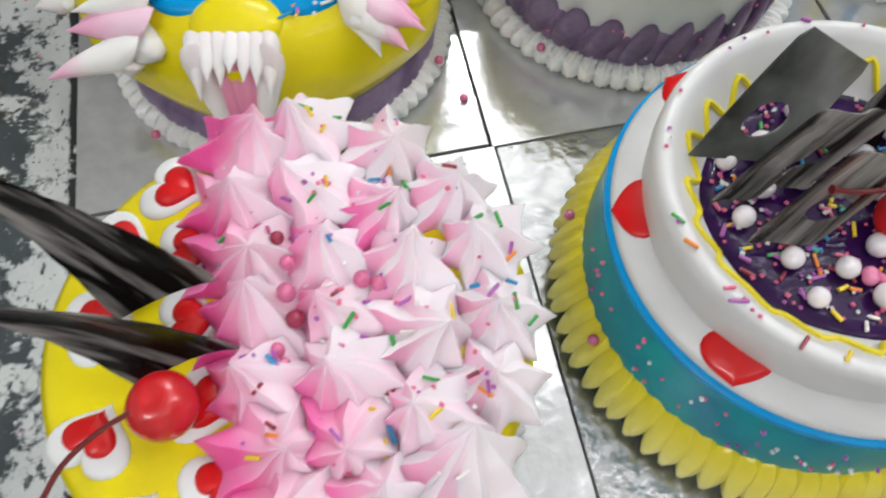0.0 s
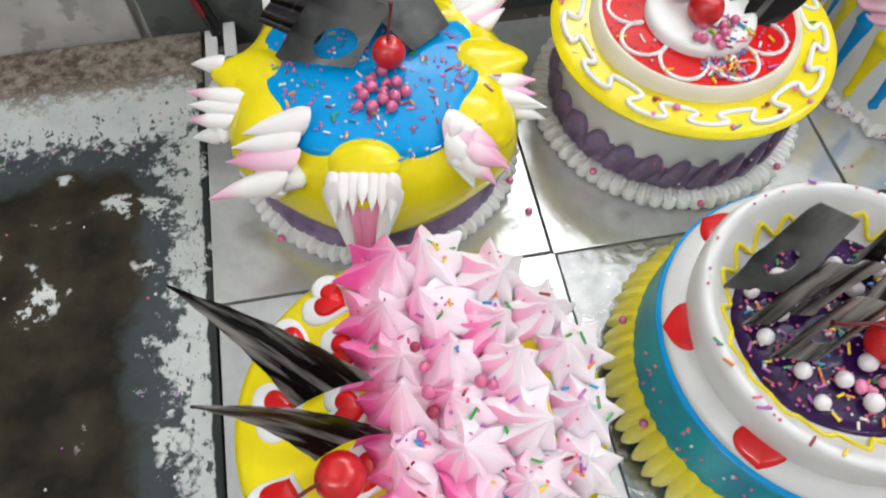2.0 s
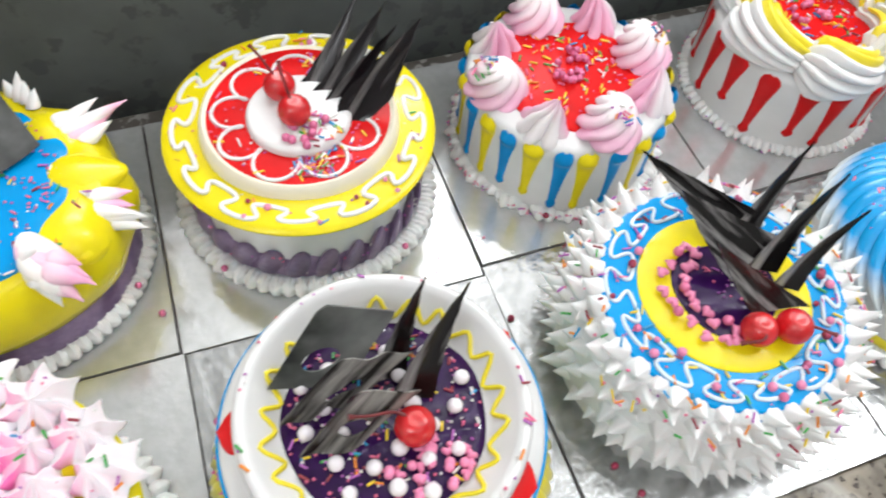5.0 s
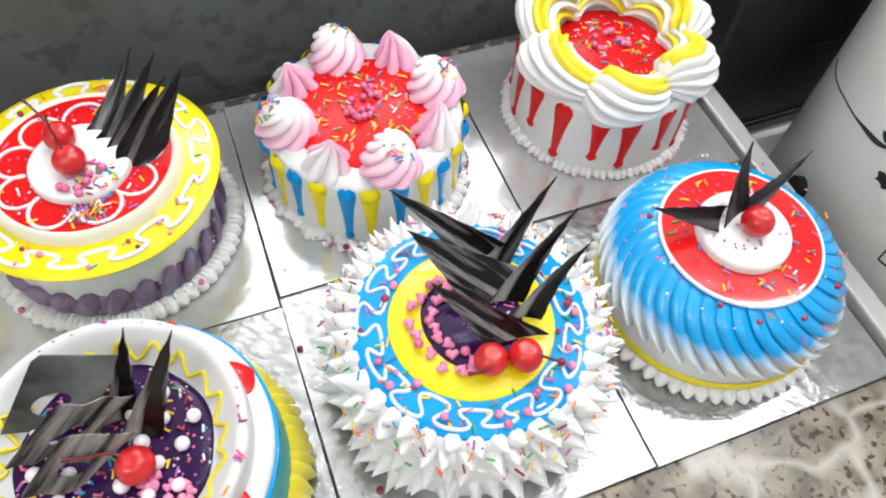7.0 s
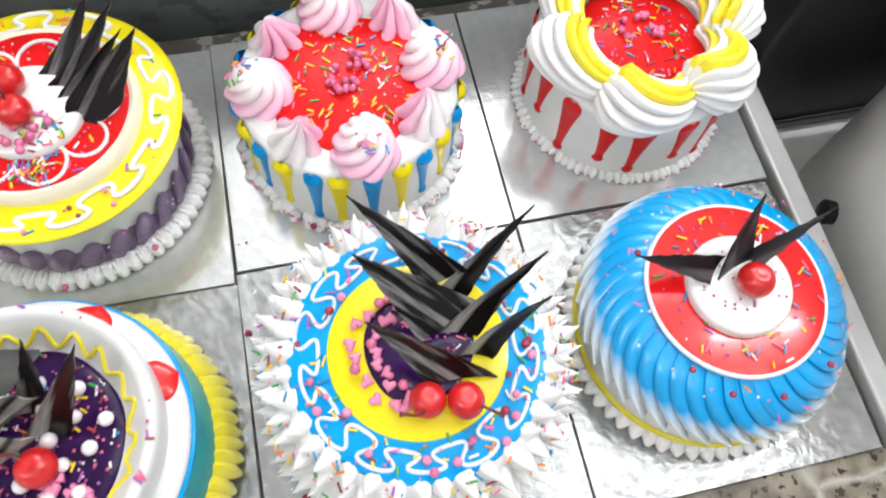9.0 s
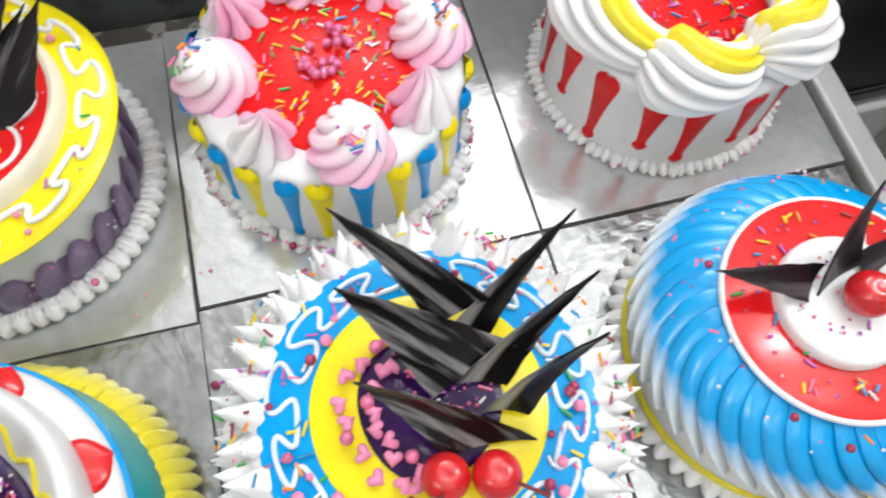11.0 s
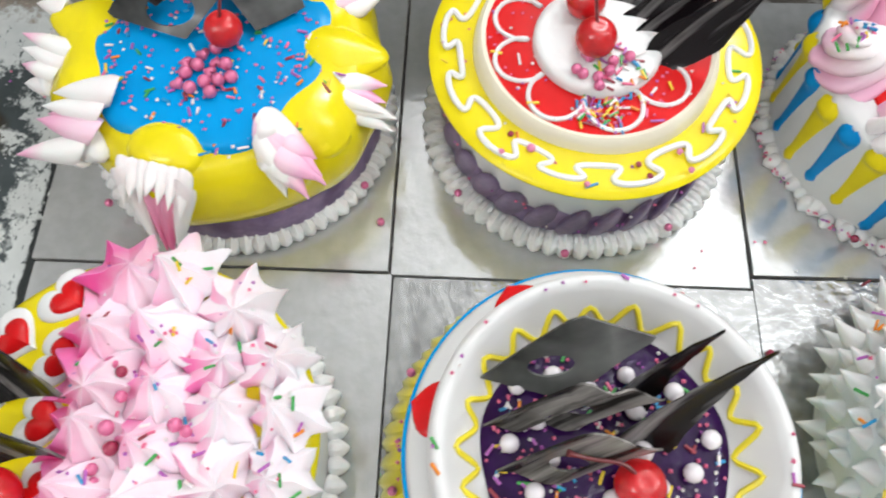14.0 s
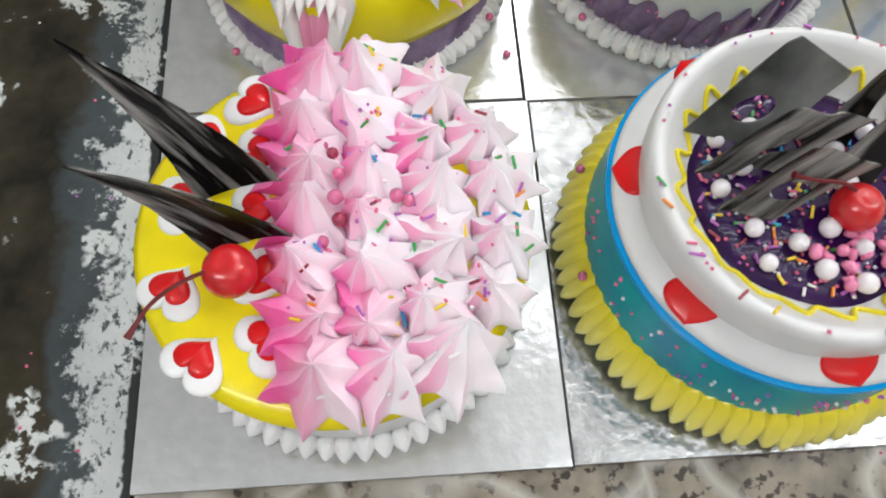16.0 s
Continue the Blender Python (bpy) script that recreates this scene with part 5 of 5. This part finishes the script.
sprinkles(260, wall_spot(GX, GY, 0.1035, 0.003, 0.011), "tiny pink beads round the cake's foot", (3, 3, 5, 7), dots=1.0)

HX, HY = 0.645, 0.128
ch = cake("red_drip_cake", HX, HY, "white cake with red drips and a yellow-white cream garland")
part("body", lathe([(0, 0.0), (0.0955, 0.0), (0.0955, 0.05), (0.0950, 0.080), (0.0925, 0.0855), (0.087, 0.0875), (0, 0.0875)], 120), CREAM_SMOOTH, ch, "smooth white cream side")
part("disc", lathe([(0, 0.0895), (0.056, 0.0895), (0.0580, 0.0885), (0.0585, 0.0870)], 96), RED_GLAZE, ch, "red gel top")
meshes_h = [to_mesh("drip", drip_bm(0.0957, 0.0850, zb, 0.0105, 0.0040, 0.0062, 0.0008), RED_RUN) for zb in (0.012, 0.022, 0.008, 0.028)]
for k in range(17):
    part("drip", meshes_h[(k * 3) % 4], None, ch, "", pose(0, 0, 0, 0, 0, 360 * k / 17 + 4 + random.uniform(-2, 2)))
foot_h = to_mesh("shell", ridged(0.0060, 0.0042, 0.0050, 3, 0.12, 12, 6), CREAM)
around("shell", foot_h, ch, 84, 0.0985, 0.0045, jitter=0.4, scale=1.15)


def swag_bm(half, r0, out, r_bead):
    """A sweeping shell of cream with deep ridges: a fat swirled head that thins to a tail."""
    bm = bmesh.new()
    n, seg, ridges = 52, 108, 12
    rings = []
    for i in range(n + 1):
        u = i / n
        a = (u - 0.5) * 2 * half
        r = r0 + out * math.sin(math.pi * min(1.0, u * 1.15)) - 0.010 * u
        c = Vector((r * math.cos(a), r * math.sin(a), 0.004 + 0.010 * math.sin(math.pi * min(1.0, 0.15 + u))))
        radial = Vector((math.cos(a), math.sin(a), 0))
        rad = r_bead * min(1.0, (u / 0.16 + 0.02) ** 0.5) * (1.0 - 0.62 * max(0.0, u - 0.25) / 0.75) * (1 if u < 0.96 else 0.6)
        ring = []
        for k in range(seg):
            q = 2 * math.pi * k / seg
            groove = abs(math.sin(0.5 * (ridges * q + 20.0 * u ** 0.8)))
            rr = rad * (0.64 + 0.36 * groove ** 0.7)
            ring.append(bm.verts.new(c + radial * rr * math.cos(q) + Vector((0, 0, 1)) * rr * 0.92 * math.sin(q)))
        rings.append(ring)
    for i, (p, q) in enumerate(zip(rings, rings[1:])):
        for k in range(seg):
            face = bm.faces.new((p[k], p[(k + 1) % seg], q[(k + 1) % seg], q[k]))
            ridge = int((ridges * 2 * math.pi * (k + 0.5) / seg + 20.0 * ((i + 0.5) / n) ** 0.8) / (2 * math.pi))
            face.material_index = 1 if ridge in (4, 5, 7) and 4 + 2 * (ridge == 7) < i < n - 3 else 0
    bm.faces.new(rings[0])
    bm.faces.new(rings[-1])
    return bm


swag = to_mesh("garland", swag_bm(radians(40), 0.070, 0.014, 0.0290), [CREAM, YELLOW_MATT])
for k in range(6):
    part("garland", swag, None, ch, "", pose(0, 0, 0.0885, 0, 0, 60 * k + 22 + random.uniform(-4, 4)) @ pose(0, 0, 0, 0, random.uniform(-3, 3), 0) @ Matrix.Diagonal((*[random.uniform(0.96, 1.05)] * 3, 1)))
random.seed(51)
for k in range(15):
    a, r = random.uniform(0, 6.28), 0.020 * math.sqrt(random.uniform(0, 1))
    pearl(HX + r * math.cos(a), HY + 0.004 + r * math.sin(a), 0.0897, 0.0034, PINK_PEARL, "pink sugar pearl heaped on red gel")
sprinkles(120, flat_spot(HX, HY, 0.0898, 0, 0.046), "mixed sugar sprinkles on red gel", dots=0.35)
sprinkles(60, wall_spot(HX, HY, 0.1035, 0.003, 0.009), "tiny pink beads round the cake's foot", (3, 6, 7), dots=1.0)

# ---- round the counter ----
for x0, y1 in ((-0.2515, 0.288), (-0.2345, 0.296)):
    thing("white_strip", box_bm(x0 - 0.0055, 0.2515, -0.0045, x0 + 0.0055, y1, 0.000, 0.0008), CREAM_SMOOTH, pose(0, 0, 0), "flat white plastic strip lying behind the cake board", "plastic strip", "white plastic strips", smooth=False)


def cable(points, r, material, label):
    return thing("cable", tube(smoothed(points, 8), r, 8), material, pose(0, 0, 0), label, "cable", "hanging cables")


cable([(-0.300, 0.294, 0.215), (-0.276, 0.292, 0.140), (-0.258, 0.290, 0.070), (-0.246, 0.288, 0.010), (-0.243, 0.284, -0.003)], 0.0040, CABLE_BLACK, "thick black cable hanging down the dark wall")
sleeved = cable([(-0.312, 0.290, 0.210), (-0.286, 0.288, 0.140), (-0.264, 0.286, 0.075), (-0.250, 0.284, 0.010), (-0.248, 0.280, -0.003)], 0.0028, CABLE_BLACK, "black cable with a red sleeve hanging down the dark wall")
part("sleeve", tube([(-0.289, 0.288, 0.148), (-0.286, 0.288, 0.140), (-0.275, 0.287, 0.108)], 0.0036, 8), CABLE_RED, sleeved, "dark red sleeve")
part("tape", tube([(-0.257, 0.285, 0.042), (-0.2525, 0.2846, 0.022)], 0.0034, 8), CABLE_RED, sleeved, "dark red tape")
cable([(-0.270, 0.296, 0.205), (-0.262, 0.294, 0.120), (-0.255, 0.292, 0.060), (-0.247, 0.290, -0.002)], 0.0028, CABLE_BLACK, "thin black cable hanging down the dark wall")
cable([(-0.240, 0.296, 0.205), (-0.196, 0.294, 0.112), (-0.164, 0.291, 0.062), (-0.150, 0.288, 0.010), (-0.148, 0.286, -0.003)], 0.0038, CABLE_BLACK, "black cable hanging behind the claw cake")

can = cake("white_drum", 1.046, -0.100, "")
tagged(can, "scratched white enamel drum standing beyond the counter's end", "drum")
del can["group"]
can.matrix_basis = pose(1.046, -0.100, -0.15)
DR = 0.220
part("shell", lathe([(0, 0.0), (DR - 0.004, 0.0), (DR, 0.006), (DR, 0.46), (DR - 0.010, 0.48), (0, 0.48)], 96), CAN_WHITE, can)
SCRATCH = [((DR + 0.0003) * math.cos(radians(a)), (DR + 0.0003) * math.sin(radians(a)), z) for a, z in ((133, 0.212), (140, 0.213), (147, 0.219), (154, 0.226), (160, 0.230), (166, 0.235), (172, 0.240), (177, 0.252), (183, 0.272))]
part("scratch", tube(smoothed(SCRATCH, 8), lambda u: 0.0007 + 0.0020 * math.exp(-((u - 0.70) / 0.14) ** 2), 6), BLACK, can, "black scratch line")
for a, z, size in ((179.2, 0.218, 0.010), (172.0, 0.250, 0.006), (160.0, 0.300, 0.010)):
    part("chip", blob(0.0012, size, size * 0.7, 14, 8, lambda c: Vector((c.x, c.y * (1 + 0.3 * math.sin(900 * c.z)), c.z * (1 + 0.3 * math.sin(700 * c.y))))), BLACK, can, "chipped black patch", pose(0, 0, 0, 0, 0, a) @ pose(DR, 0, z))
TRI = [((DR + 0.0006) * math.cos(radians(a)), (DR + 0.0006) * math.sin(radians(a)), z) for a, z in ((191.5, 0.146), (191.0, 0.184), (200.0, 0.146))]
for k in range(3):
    part("mark_line", tube([TRI[k], TRI[(k + 1) % 3]], 0.0009, 5), BLACK, can, "thin black printed line")
part("knob", lathe([(0, 0), (0.012, 0.0), (0.013, 0.010), (0.009, 0.014), (0, 0.015)], 20), BLACK_TUB, can, "black knob", pose(0, 0, 0, 0, 0, 160.4) @ pose(DR - 0.001, 0, 0.116, 0, 90, 0))

tub = cake("black_crate", 1.040, 0.212, "")
tagged(tub, "tall black plastic crate standing behind the white drum", "crate")
del tub["group"]
tub.matrix_basis = pose(1.040, 0.212, -0.15)
part("body", box_bm(-0.236, -0.078, 0.0, 0.236, 0.078, 0.44, 0.006), BLACK_TUB, tub)
part("lip", box_bm(-0.240, -0.082, 0.425, 0.240, 0.082, 0.447, 0.004), BLACK_TUB, tub, "rolled black lip")
part("rib", box_bm(-0.236, -0.081, 0.020, 0.236, -0.078, 0.030, 0.001), BLACK_TUB, tub, "low moulded rib")
for i in range(3):
    part("mark", box_bm(-0.094 + 0.018 * i, -0.0796, 0.136, -0.082 + 0.018 * i, -0.0782, 0.154), CABLE_BLACK, tub, "dark lettering bar", smooth=False)


def scatter_left():
    while True:
        x, y = random.uniform(-0.47, -0.28), random.uniform(-0.26, 0.22)
        if random.random() < 0.6:
            return (x, y, -0.0048), (0, 0, 1)


sprinkles(44, scatter_left, "loose pale sugar beads scattered on the counter", (6, 3), dots=1.0)
sprinkles(40, flat_spot(0.27, -0.13, 0.001, 0.13, 0.17, 0, 360), "loose sugar beads fallen on the boards", (3, 5, 0), dots=0.9)

for x, y, z in ((-0.205, 0.042, 0.016), (-0.010, 0.040, 0.001), (-0.022, 0.062, 0.016), (0.046, 0.058, 0.016), (0.122, 0.014, 0.014), (0.196, 0.036, 0.015), (0.330, 0.034, 0.009), (0.360, 0.018, 0.008), (0.300, -0.215, 0.001), (0.290, -0.190, 0.001), (0.262, -0.050, 0.001), (0.020, -0.080, 0.040), (0.012, -0.150, 0.036)):
    pearl(x, y, z - 0.001, 0.0030, PINK_PEARL if x < 0.2 else DARK_PEARL, "stray pink sugar pearl at a cake's foot")

# Unseen housings, added to go with the tube lamps.
lamp = new("ceiling_light")
tagged(lamp, "long white ceiling tube light, unseen, added to light the counter", "ceiling light", "ceiling lights")
lamp.matrix_basis = pose(*TUBES[0][:2], 1.755)
part("housing", box_bm(-0.70, -0.025, 0.0, 0.70, 0.025, 0.034, 0.006), CAN_WHITE, lamp, "white housing", smooth=False)
for sx in (-0.5, 0.5):
    part("rod", tube([(sx, 0, 0.030), (sx, 0, 0.845)], 0.004, 8), RAIL, lamp, "thin hanging rod")
for tx, ty, watts in TUBES[1:]:
    copy_thing(lamp, pose(tx, ty, 1.755))
